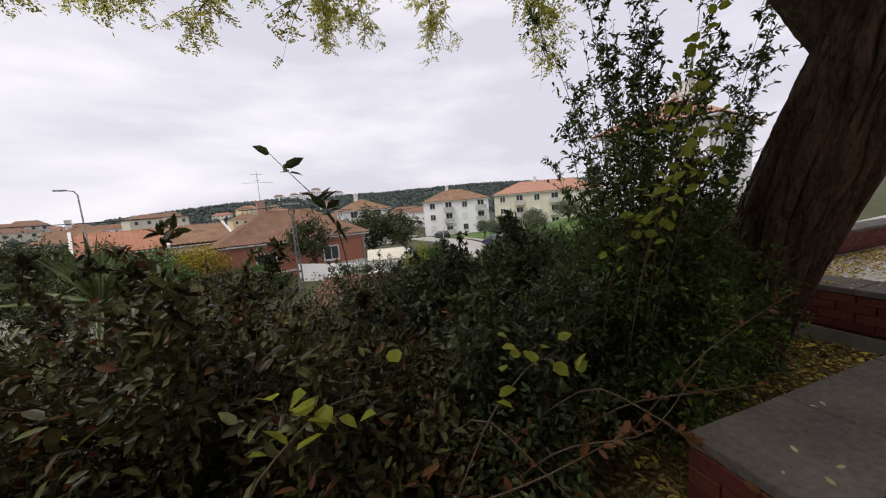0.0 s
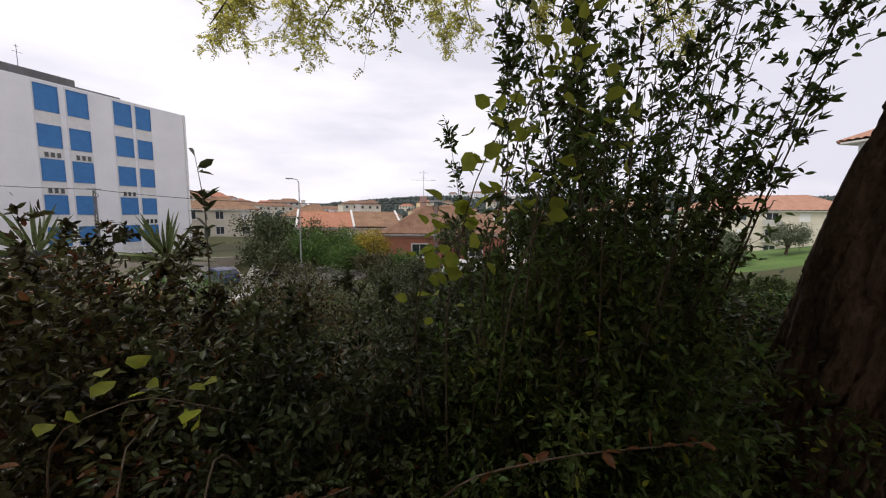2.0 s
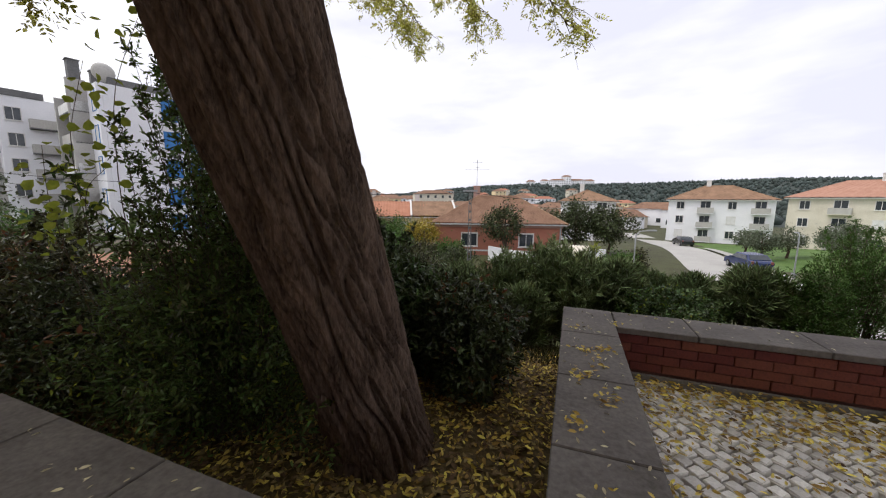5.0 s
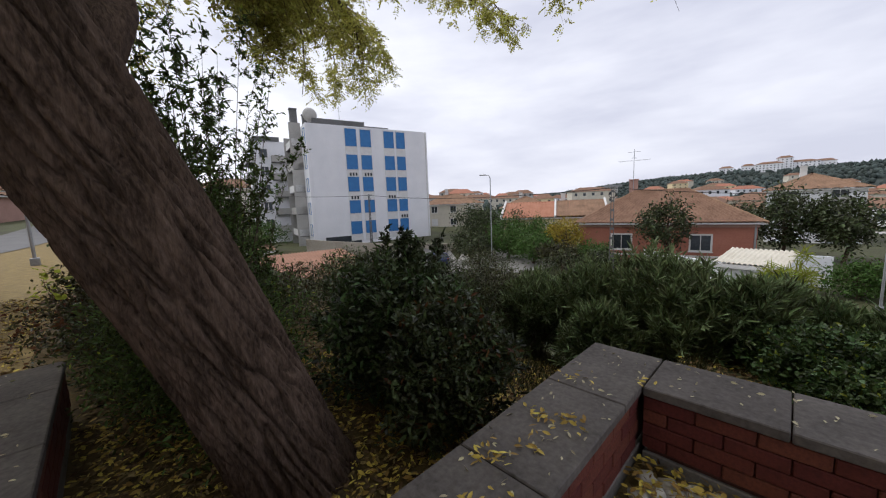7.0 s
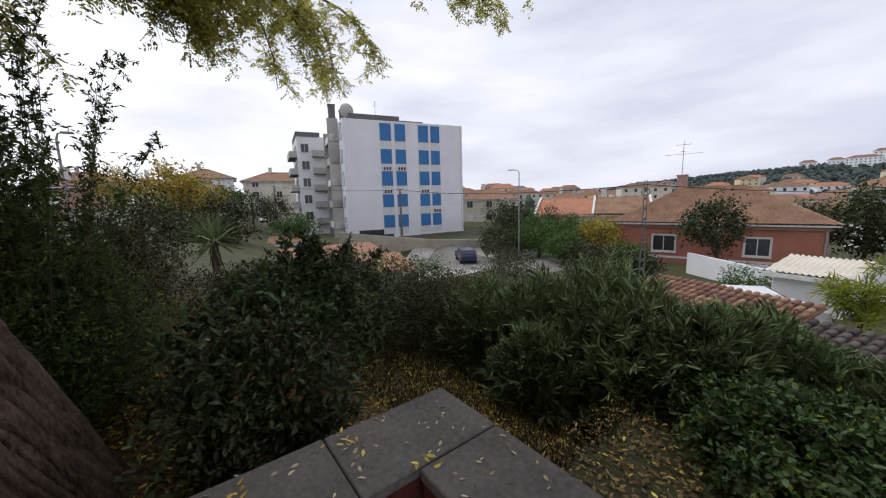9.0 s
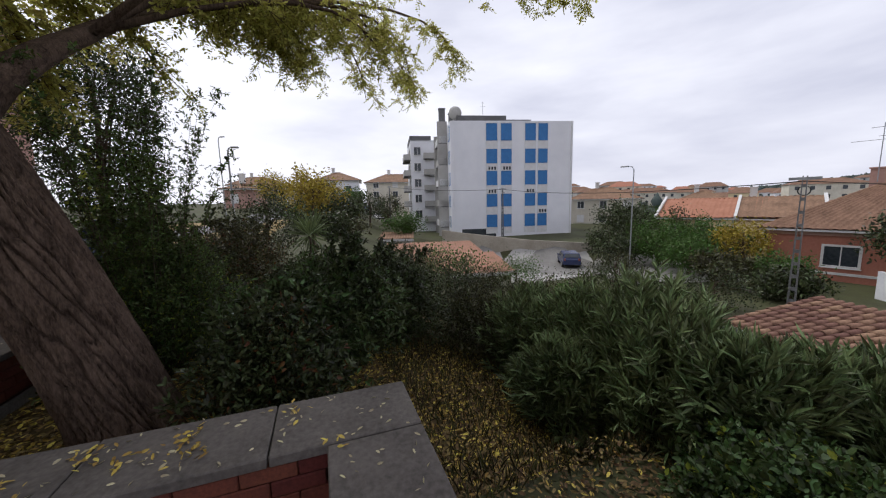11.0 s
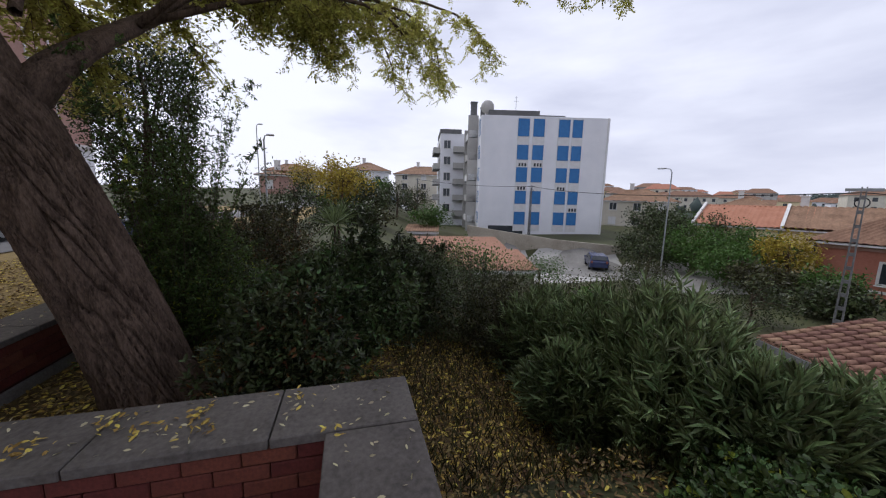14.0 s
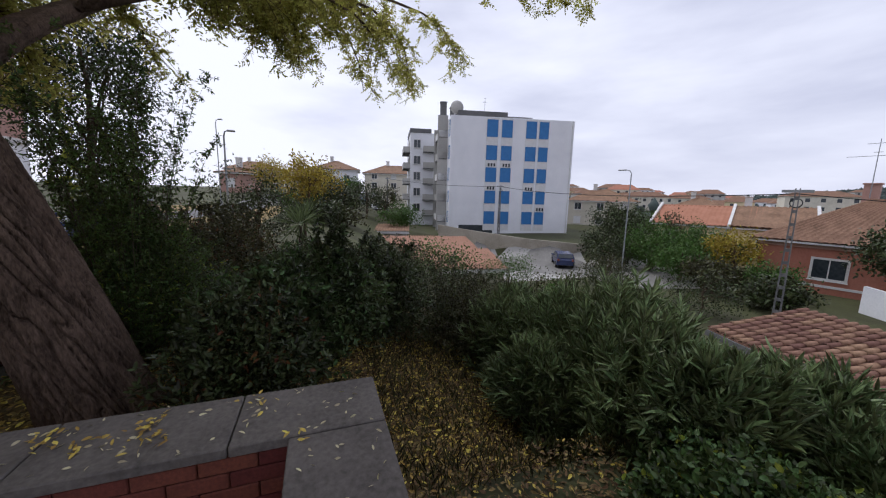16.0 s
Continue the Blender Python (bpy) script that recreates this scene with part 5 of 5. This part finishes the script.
# ---------- cars ----------
def car(x, y, z, az, paint, label, van=0.0):
    c = empty("car", x, y, z, az, label, "car")
    prof = [(-2.1, 0.35), (-2.1, 0.85), (-2.0, 0.98), (-1.75 - 0.3 * van, 1.05), (-1.25 - 0.6 * van, 1.46), (0.35, 1.48), (1.0, 1.02), (1.75, 0.9), (2.05, 0.72), (2.1, 0.35)]
    bm = bmesh.new()
    rings = []
    for yy, k in ((-0.86, 0.94), (-0.8, 1.0), (0.8, 1.0), (0.86, 0.94)):
        rings.append([bm.verts.new((px, yy * (0.86 if pz > 1.2 else 1.0), 0.35 + (pz - 0.35) * k)) for px, pz in prof])
    for r, s in zip(rings, rings[1:]):
        for i in range(len(prof)):
            j = (i + 1) % len(prof)
            bm.faces.new((r[i], s[i], s[j], r[j]))
    bm.faces.new(rings[0])
    bm.faces.new(rings[-1][::-1])
    bmesh.ops.recalc_face_normals(bm, faces=bm.faces[:])
    body = part("body", bm, paint, c, smooth=False)
    for sy in (-1, 1):
        bm = bmesh.new()
        f = [bm.verts.new((px, sy * py, pz)) for px, py, pz in ((-1.55 - 0.4 * van, 0.868, 1.04), (0.85, 0.868, 1.04), (0.3, 0.765, 1.40), (-1.2 - 0.5 * van, 0.765, 1.40))]
        bm.faces.new(f if sy > 0 else f[::-1])
        r = bmesh.ops.extrude_face_region(bm, geom=bm.faces[:])
        bmesh.ops.translate(bm, vec=(0, 0.02 * sy, 0), verts=[v for v in r["geom"] if isinstance(v, bmesh.types.BMVert)])
        part("side_window", bm, M_GLASS, c)
        part("headlight", box(1.86, 2.08, sy * 0.68 - 0.14, sy * 0.68 + 0.14, 0.66, 0.82, 0.03), M_LAMP_LENS, c)
        part("tail_light", box(-2.13, -2.0, sy * 0.7 - 0.1, sy * 0.7 + 0.1, 0.75, 0.98, 0.02), M_DOOR_RED, c)
        part("mirror", box(0.62, 0.78, sy * 0.98 - 0.1, sy * 0.98 + 0.1, 0.98, 1.1, 0.03), paint, c)
    for (x0, z0), (x1, z1) in (((0.42, 1.45), (0.98, 1.06)), ((-1.3 - 0.6 * van, 1.43), (-1.72 - 0.3 * van, 1.08))):
        bm = bmesh.new()
        s = 1 if x1 > x0 else -1
        f = [bm.verts.new(p) for p in ((x0 + 0.03 * s, -0.62, z0), (x0 + 0.03 * s, 0.62, z0), (x1 + 0.03 * s, 0.74, z1), (x1 + 0.03 * s, -0.74, z1))]
        bm.faces.new(f)
        r = bmesh.ops.extrude_face_region(bm, geom=bm.faces[:])
        bmesh.ops.translate(bm, vec=(0.015 * s, 0, 0.012), verts=[v for v in r["geom"] if isinstance(v, bmesh.types.BMVert)])
        part("windscreen", bm, M_GLASS, c)
    part("bumper", box(1.9, 2.16, -0.82, 0.82, 0.32, 0.56, 0.05), M_RUBBER, c)
    for wx in (-1.35, 1.3):
        for sy in (-1, 1):
            bm = bmesh.new()
            bmesh.ops.create_cone(bm, cap_ends=True, segments=18, radius1=0.32, radius2=0.32, depth=0.2, matrix=pose(wx, sy * 0.79, 0.32, 90))
            wh = part("wheel", bm, M_RUBBER, c)
            bm = bmesh.new()
            bmesh.ops.create_cone(bm, cap_ends=True, segments=12, radius1=0.2, radius2=0.17, depth=0.03, matrix=pose(wx, sy * 0.9, 0.32, 90 * sy))
            part("rim", bm, M_METAL, wh)
    return c


car(15.0, 34.0, land(15.0, 34.0) + 0.08, 96, M_CAR_BLUE, "dark blue hatchback parked beside the valley road")
car(16.9, 61.0, land(16.9, 61.0) + 0.08, 95, M_CAR_DARK, "black car parked by the flats")
car(-27.56, 24.17, land(-27.56, 24.17) + 0.1, 150, M_CAR_BLUE, "dark blue estate car in the walled yard", 0.8)
car(-10.9, -6.1, land(-10.9, -6.1) + 0.04, 12, M_CAR_BLUE, "dark blue car parked on the leafy verge")
car(-13.5, -12.4, land(-13.5, -12.4) + 0.04, 5, M_CAR_DARK, "black car parked before the garages")
for i in range(6):
    car(-74.5 + 0.3 * i, 0.5 + 2.7 * i, land_far(-74.5, 0.5 + 2.7 * i) + 0.05, 10, (M_CAR_WHITE, M_CAR_DARK, M_CAR_WHITE, M_CAR_BLUE, M_CAR_WHITE, M_CAR_DARK)[i], ("white", "black", "white", "dark blue", "white", "black")[i] + " car in the row parked across the street")
car(-1.64, 19.48, land(-1.64, 19.48) + 0.05, 30, M_CAR_WHITE, "pale car parked in the garden yard")


# ---------- trees in the middle distance ----------
def tree(name, x, y, r, z1, seed, mat, label, clumps=60, per=40, leaf=0.22, trunk=0.16, crown_low=0.3, wide=0.5, z0=None, droop=0.0):
    """A tapered trunk with limbs and a crown of many leaves in uneven clumps."""
    rng = np.random.default_rng(seed)
    z0 = land_far(x, y) - 0.1 if z0 is None else z0
    h = z1 - z0
    t = empty(name, x, y, z0, 0, label, "tree")
    cz = h * (crown_low + (1 - crown_low) / 2)
    d = unit(rng.normal(size=(clumps, 3)))
    c = d * rng.uniform(0.35, 1.0, (clumps, 1)) ** 0.6 * np.array([r, r, h * (1 - crown_low) / 2]) * (1 + 0.2 * np.sin(5 * d[:, :1] + seed))
    c[:, 2] += cz
    lines = [([(0, 0, 0), (0.1 * r, 0, h * 0.3), (0, 0.06 * r, h * 0.62), (0.05 * r, 0, h * 0.86)], [trunk, trunk * 0.8, trunk * 0.5, trunk * 0.15])]
    for k in range(0, clumps, 3):
        s = np.array([0, 0, h * rng.uniform(0.25, 0.6)])
        lines.append(([tuple(s), tuple((s + c[k]) / 2 + np.array([0, 0, 0.08 * h])), tuple(c[k])], [trunk * 0.35, trunk * 0.2, trunk * 0.06]))
    part_me("trunk", tubes("trunk", lines[:1], M_BARK, 7), t)
    for ln in lines[1:9]:
        part_me("limb", tubes("limb", [ln], M_BARK, 5), t)
    sz = r * 0.3
    pos = (c[:, None] + rng.normal(size=(clumps, per, 3)) * sz * 0.55).reshape(-1, 3)
    way = rng.normal(size=pos.shape) + np.array([0, 0, 0.2 - droop])
    part_me("crown", leaf_mesh("crown", rng, pos, way, leaf * rng.uniform(0.6, 1.2, len(pos)), wide, mat), t)
    return t


GREEN = "green garden tree with a dense uneven crown"
tree("tree", -6.21, 30.16, 2.0, 1.2, 101, M_LEAF_DARK, "dark green tree before the pink house", 70, 50, 0.26)
tree("tree", -14.91, 29.93, 1.9, -0.3, 102, M_LEAF_YELLOW, "yellowing autumn tree beside the pink house", 60, 45, 0.24)
tree("tree", -17.79, 30.94, 2.4, -0.6, 103, M_LEAF_FRESH, GREEN, 70, 45, 0.26)
tree("tree", -21.96, 30.26, 2.6, -0.4, 104, M_LEAF_FRESH, GREEN, 70, 45, 0.26)
tree("tree", -25.56, 30.51, 2.6, 0.6, 105, M_LEAF_DARK, GREEN, 70, 45, 0.28)
tree("tree", -28.82, 32.75, 2.6, 1.3, 106, M_LEAF_DARK, GREEN, 70, 45, 0.28)
tree("tree", -22.81, 25.8, 2.0, -1.8, 107, M_LEAF_DARK, GREEN, 60, 45, 0.26)
tree("tree", 0.38, 39.77, 3.0, 1.3, 108, M_LEAF_DARK, "dark green tree behind the garden wall", 90, 50, 0.32)
tree("tree", 4.03, 39.02, 2.5, 0.9, 109, M_LEAF_DARK, "dark green tree behind the garden wall", 80, 50, 0.32)
tree("tree", -3.01, 43.75, 2.6, 0.6, 110, M_LEAF_OLIVE, GREEN, 70, 45, 0.3)
tree("tree", -10.9, 27.19, 1.5, -2.2, 111, M_LEAF_FRESH, GREEN, 50, 45, 0.22)
tree("tree", 3.75, 25.87, 1.3, -2.2, 112, M_LEAF_FRESH, "clipped green hedge beside the valley road", 60, 50, 0.18, 0.1, 0.05)
tree("tree", 4.94, 27.85, 1.2, -2.2, 113, M_LEAF_OLIVE, "clipped green hedge beside the valley road", 60, 50, 0.18, 0.1, 0.05)
tree("yucca", 1.28, 19.8, 0.8, -1.3, 114, M_LEAF_VINE, "pale yellow-green spiky garden plant", 16, 60, 0.6, 0.1, 0.2, 0.08)
for i, (x, y, s) in enumerate(((19.2, 42.08, 1.5), (22.3, 44.1, 1.7), (24.8, 41.36, 1.6), (27.6, 44.82, 1.6), (23.4, 37.7, 1.4), (30.2, 39.61, 1.7), (33.7, 43.93, 1.8), (36.8, 39.54, 1.8), (20.3, 48.64, 1.5))):
    tree("olive_tree", x, y, s, land_far(x, y) + 3.0, 120 + i, M_LEAF_SILVER, "small silvery olive tree in the meadow", 45, 45, 0.22, 0.14, 0.35)
for i, (x, y, s, h) in enumerate(((-29.3, -1.02, 2.2, 3.6), (-32.27, 1.6, 2.0, 2.2), (-45.41, -0.33, 2.2, 3.5), (-57.02, 4.66, 2.0, 3.2), (-50.83, -6.1, 2.5, 4.4))):
    tree("tree", x, y, s, land_far(x, y) + h + 1.2, 140 + i, (M_LEAF_YELLOW, M_LEAF_DARK, M_LEAF_DARK, M_LEAF_FRESH, M_LEAF_YELLOW)[i], ("yellow autumn tree by the upper street", GREEN, GREEN, GREEN, "yellow autumn tree by the upper street")[i], 60, 40, 0.3)
for i, (x, y, r, z) in enumerate(((-20.5, 28.0, 2.2, -1.3), (-25.5, 27.5, 2.0, -1.2), (-13.0, 25.0, 1.7, -2.2), (-16.5, 26.5, 2.0, -1.6), (-9.5, 24.5, 1.6, -2.6), (-23.0, 35.0, 2.4, 0.2), (-29.5, 36.5, 2.6, 0.4), (-46.0, 6.0, 2.6, 3.0), (-52.0, 9.5, 2.4, 2.8), (-40.0, 9.5, 2.2, 0.6), (-62.0, 2.0, 2.8, 4.2), (-43.0, 0.5, 2.4, 2.6), (-34.0, -1.5, 2.2, 2.0), (-24.0, -0.5, 2.0, 0.9), (-27.0, 1.0, 2.0, 0.2))):
    tree("tree", x, y, r, z, 400 + i, (M_LEAF_FRESH, M_LEAF_DARK, M_LEAF_OLIVE)[i % 3], GREEN, 60, 45, 0.26)
tree("cedar", -10.5, -6.3, 1.6, 7.2, 150, M_LEAF_DARK, "dark evergreen tree beside the verge", 150, 120, 0.12, 0.12, 0.22, 0.4, droop=0.5)
tree("tree", -9.86, -2.11, 1.3, 2.4, 151, M_LEAF_DARK, "dark evergreen bush tree beside the verge", 70, 90, 0.09, 0.1, 0.1)
for i, (x, y, s, h) in enumerate(((-11.53, 10.98, 1.6, 2.2), (-9.1, 8.68, 1.4, 2.0), (-13.2, 15.93, 1.8, 2.3), (-5.71, 8.07, 1.2, 1.7), (-18.57, 12.21, 2.0, 2.0), (-9.89, 19.02, 1.8, 2.2), (-17.05, 19.64, 1.8, 2.0), (-3.12, 24.76, 1.4, 1.6), (4.67, 14.77, 1.2, 1.6), (3.33, 11.1, 1.2, 1.6), (-13.15, 5.16, 1.8, 1.9))):
    tree("garden_bush", x, y, s, land_far(x, y) + h, 160 + i, (M_LEAF_OLIVE, M_LEAF_FRESH, M_LEAF_DARK)[i % 3], "rough green bush on the bank", 55, 50, 0.13, 0.06, 0.05)

# added locust crown above the terrace, mostly out of view, to shade the foreground
def upper_crown():
    rng = np.random.default_rng(31)
    t = bpy.data.objects["tree"]
    c = np.stack([rng.uniform(-7.0, 5.5, 560), rng.uniform(-8.0, -0.8, 560), rng.uniform(5.9, 9.0, 560)], 1)
    c[:, 2] -= 0.02 * ((c[:, 0] + 1.5) ** 2 + (c[:, 1] + 2) ** 2)
    c[:, 2] = np.maximum(c[:, 2], 5.5)
    pos = (c[:, None] + rng.normal(size=(560, 60, 3)) * np.array([0.4, 0.4, 0.25])).reshape(-1, 3)
    way = rng.normal(size=pos.shape) * np.array([1, 1, 0.4])
    pos = pos - np.array(t.matrix_world.translation)
    part_me("upper_crown", leaf_mesh("upper_crown", rng, pos, way, rng.uniform(0.10, 0.19, len(pos)), 0.6, M_LEAF_AUTUMN), t)


bpy.context.view_layer.update()
upper_crown()


# ---------- the far town and the wooded hills ----------
def far_house(x, y, w, d, h, turn, mat, rmat):
    z = land_far(x, y)
    t = empty("far_house", x, y, z, turn, "small distant house with a tiled roof", "house")
    part("wall", box(-w / 2, w / 2, -d / 2, d / 2, -3, h), mat, t)
    bm = bmesh.new()
    v = [bm.verts.new(p) for p in ((-w / 2 - 0.4, -d / 2 - 0.4, h), (w / 2 + 0.4, -d / 2 - 0.4, h), (w / 2 + 0.4, d / 2 + 0.4, h), (-w / 2 - 0.4, d / 2 + 0.4, h), (-w / 4, 0, h + d * 0.25), (w / 4, 0, h + d * 0.25))]
    for f in ((0, 1, 5, 4), (1, 2, 5), (2, 3, 4, 5), (3, 0, 4)):
        bm.faces.new([v[i] for i in f])
    part("roof", bm, rmat, t)
    for k in range(max(1, int(h / 3))):
        for i in range(max(2, int(w / 3.5))):
            q = -w / 2 + (i + 0.5) * w / max(2, int(w / 3.5))
            part("window", box(q - 0.6, q + 0.6, -d / 2 - 0.06, -d / 2 + 0.02, k * 3 + 1.0, k * 3 + 2.3), M_GLASS, t)


fr = np.random.default_rng(77)
for i in range(95):
    az = radians(fr.uniform(-8, 74))
    r = fr.uniform(170, 480)
    if i < 30:
        az = radians(fr.uniform(24, 66))
        r = fr.uniform(190, 420)
    x, y = -math.sin(az) * r, math.cos(az) * r
    far_house(x, y, fr.uniform(9, 22), fr.uniform(8, 11), fr.choice([3.2, 3.2, 6, 6, 6, 9]), math.degrees(az) + fr.uniform(-35, 35), (M_WHITE, M_CREAM, M_CREAM, M_WALL_GREY, M_YELLOW)[i % 5], M_TILE_ORANGE if i % 3 == 0 else M_TILE_BROWN)
for i in range(16):
    az = radians(fr.uniform(-17, 3))
    r = fr.uniform(100, 175)
    far_house(-math.sin(az) * r, math.cos(az) * r, fr.uniform(8, 15), fr.uniform(7, 9), fr.choice([3.0, 3.2, 5.2]), math.degrees(az) + fr.uniform(-30, 30), (M_WHITE, M_CREAM, M_WHITE)[i % 3], M_TILE_BROWN)
for i, (azd, r) in enumerate(((2.5, 640), (1.2, 650), (-0.2, 655), (4.4, 640), (-2, 660), (6.5, 650))):
    az = radians(azd)
    far_house(-math.sin(az) * r, math.cos(az) * r, (28, 16, 34, 14, 20, 16)[i], 12, (10, 16, 9, 8, 8, 7)[i], azd, M_WHITE, M_TILE_BROWN)


def far_woods():
    """Many low-polygon tree clumps over the hills."""
    n = 13000
    az = np.radians(fr.uniform(-58, 66, n))
    r = 120 + 680 * np.sqrt(fr.uniform(0, 1, n))
    ball = np.array([(0, 0, 1.0), (0.9, 0, 0.35), (0.28, 0.85, 0.4), (-0.72, 0.53, 0.3), (-0.72, -0.53, 0.42), (0.28, -0.85, 0.33), (0.5, 0.6, -0.4), (-0.6, 0.1, -0.45), (0.3, -0.7, -0.4)])
    tri = np.array([(0, 1, 2), (0, 2, 3), (0, 3, 4), (0, 4, 5), (0, 5, 1), (1, 6, 2), (2, 6, 7), (2, 7, 3), (3, 7, 4), (4, 7, 8), (4, 8, 5), (5, 8, 1), (1, 8, 6)])
    vs, fs = [], []
    for i in range(n):
        x, y = -math.sin(az[i]) * r[i], math.cos(az[i]) * r[i]
        dens = noise.noise((x * 0.012, y * 0.012, 7.0))
        wooded = smooth_step(34, 14, math.degrees(az[i])) * smooth_step(200, 320, r[i]) + (0.9 if math.degrees(az[i]) < -8 else 0.0)
        if dens + 0.9 * wooded < 0.12:
            continue
        s = fr.uniform(1.2, 3.0)
        p = ball * np.array([s, s, s * fr.uniform(0.8, 1.4)]) * (1 + fr.normal(size=ball.shape) * 0.16)
        o = len(vs)
        vs += list(p + np.array([x, y, land_far(x, y) + s * 0.6]))
        fs += list(tri + o)
    tagged(new("far_woods", mesh_np("far_woods", vs, fs, M_WOODS)), "dark wooded hills beyond the town", "trees", kind="stuff")


# distance haze is put into the colour as a blue-green tint
M_WOODS = material("hazy_far_foliage", (0.026, 0.038, 0.036), (0.062, 0.08, 0.07), 0.05, 0.7, bump=0.0, random_by="island", spread=0.45)
far_woods()

# ---------- bricks and cobbles ----------
def brick_mesh(length, h=0.087, d=0.05):
    bm = box(-length / 2, length / 2, -d / 2, d / 2, -h / 2, h / 2, 0.006)
    me = bpy.data.meshes.new("brick")
    bm.to_mesh(me)
    bm.free()
    me.materials.append(M_BRICK)
    return me


BRICKS = [brick_mesh(0.276), brick_mesh(0.136)]
rb = random.Random(3)


def lay_bricks(parent, x0, y0, x1, y1, z0, z1):
    """Brick courses on one face, from one end to the other; the outward side lies to the right of that way."""
    ln = math.hypot(x1 - x0, y1 - y0)
    az = math.atan2(y1 - y0, x1 - x0)
    ux, uy = (x1 - x0) / ln, (y1 - y0) / ln
    rows = int((z1 - z0) / 0.092)
    for r in range(rows):
        z = z1 - 0.046 - r * 0.092
        s = 0.0 if r % 2 == 0 else -0.141
        while s < ln - 0.02:
            a, b = max(s, 0.0), min(s + 0.276, ln)
            if b - a > 0.06:
                me = BRICKS[0] if b - a > 0.2 else BRICKS[1]
                real = 0.276 if b - a > 0.2 else 0.136
                k = (b - a) / real
                c = (a + b) / 2
                ob = new("brick", me)
                ob.parent = parent
                inn = 0.022 + rb.uniform(-0.003, 0.003)
                ob.matrix_basis = Matrix.LocRotScale((x0 + ux * c + -uy * inn, y0 + uy * c + ux * inn, z), Euler((0, 0, az + rb.uniform(-0.006, 0.006))), (k, 1, 1))
            s += 0.282


TOPB = COPING_TOP - 0.064
lay_bricks(WALL_A, 0.478, -3.77, 0.478, -0.5, 0.03, TOPB)
lay_bricks(WALL_A, 0.002, -0.0, 0.002, -3.31, 0.03, TOPB)
lay_bricks(WALL_A, 0.478, -0.002, 0.0, -0.002, 0.03, TOPB)
lay_bricks(WALL_B, 0.51, -0.498, 6.6, -0.498, 0.03, TOPB)
lay_bricks(WALL_C, 0.0, -3.312, -3.35, -3.312, 0.03, TOPB)
lay_bricks(WALL_C, -3.35, -3.788, 0.0, -3.788, 0.03, TOPB)
lay_bricks(WALL_C, -3.348, -3.31, -3.348, -3.79, 0.03, TOPB)

M_COBBLE = material("pale_limestone_cobble", (0.42, 0.40, 0.37), (0.64, 0.62, 0.58), 9, 60, bump=0.4, random_by="object", spread=0.22)
M_COBBLE_REST = material("pale_limestone_cobbles", (0.42, 0.40, 0.37), (0.64, 0.62, 0.58), 9, 60, bump=0.4, random_by="island", spread=0.22)


def cobble_bm(seed):
    r = random.Random(seed)
    bm = box(-0.048, 0.048, -0.046, 0.046, -0.06, 0.0, 0.011)
    for v in bm.verts:
        v.co.x += r.uniform(-0.006, 0.006)
        v.co.y += r.uniform(-0.006, 0.006)
        v.co.z += r.uniform(-0.003, 0.003)
    return bm


COBBLES = []
for k in range(5):
    bm = cobble_bm(k)
    me = bpy.data.meshes.new("cobble")
    bm.to_mesh(me)
    bm.free()
    me.materials.append(M_COBBLE)
    COBBLES.append(me)
floor_ob = bpy.data.objects["floor"]
rest_v, rest_f = [], []
near = 0
cs, sn = math.cos(radians(38)), math.sin(radians(38))
for j in range(-70, 70):
    for i in range(-70, 70):
        px, py = i * 0.107, j * 0.104 + 0.05 * (i % 2)
        x, y = 3.5 + px * cs - py * sn, -3.0 + px * sn + py * cs
        if not (0.56 < x < 7.55 and -5.9 < y < -0.57):
            continue
        z = 0.0 + rb.uniform(-0.006, 0.004)
        if 0.56 < x < 2.6 and -2.35 < y and near < 300:
            ob = new("cobble", COBBLES[rb.randrange(5)])
            ob.parent = floor_ob
            ob.matrix_basis = Matrix.LocRotScale((x, y, z), Euler((0, 0, radians(38) + rb.uniform(-0.1, 0.1))), None)
            near += 1
        else:
            a = radians(38) + rb.uniform(-0.1, 0.1)
            c, s = math.cos(a), math.sin(a)
            o = len(rest_v)
            for zz, q in ((-0.05, 0.049), (-0.008, 0.048), (0.0, 0.037)):
                for ax, ay in ((-q, -q), (q, -q), (q, q), (-q, q)):
                    rest_v.append((x + ax * c - ay * s, y + ax * s + ay * c, z + zz))
            rest_f.append((o + 8, o + 9, o + 10, o + 11))
            for l in (0, 4):
                for e in range(4):
                    rest_f.append((o + l + e, o + l + (e + 1) % 4, o + l + 4 + (e + 1) % 4, o + l + 4 + e))
ob = new("cobbles", mesh_np("cobbles", rest_v, rest_f, M_COBBLE_REST))
ob.parent = floor_ob
tagged(ob, "pale limestone cobbles", kind="stuff")
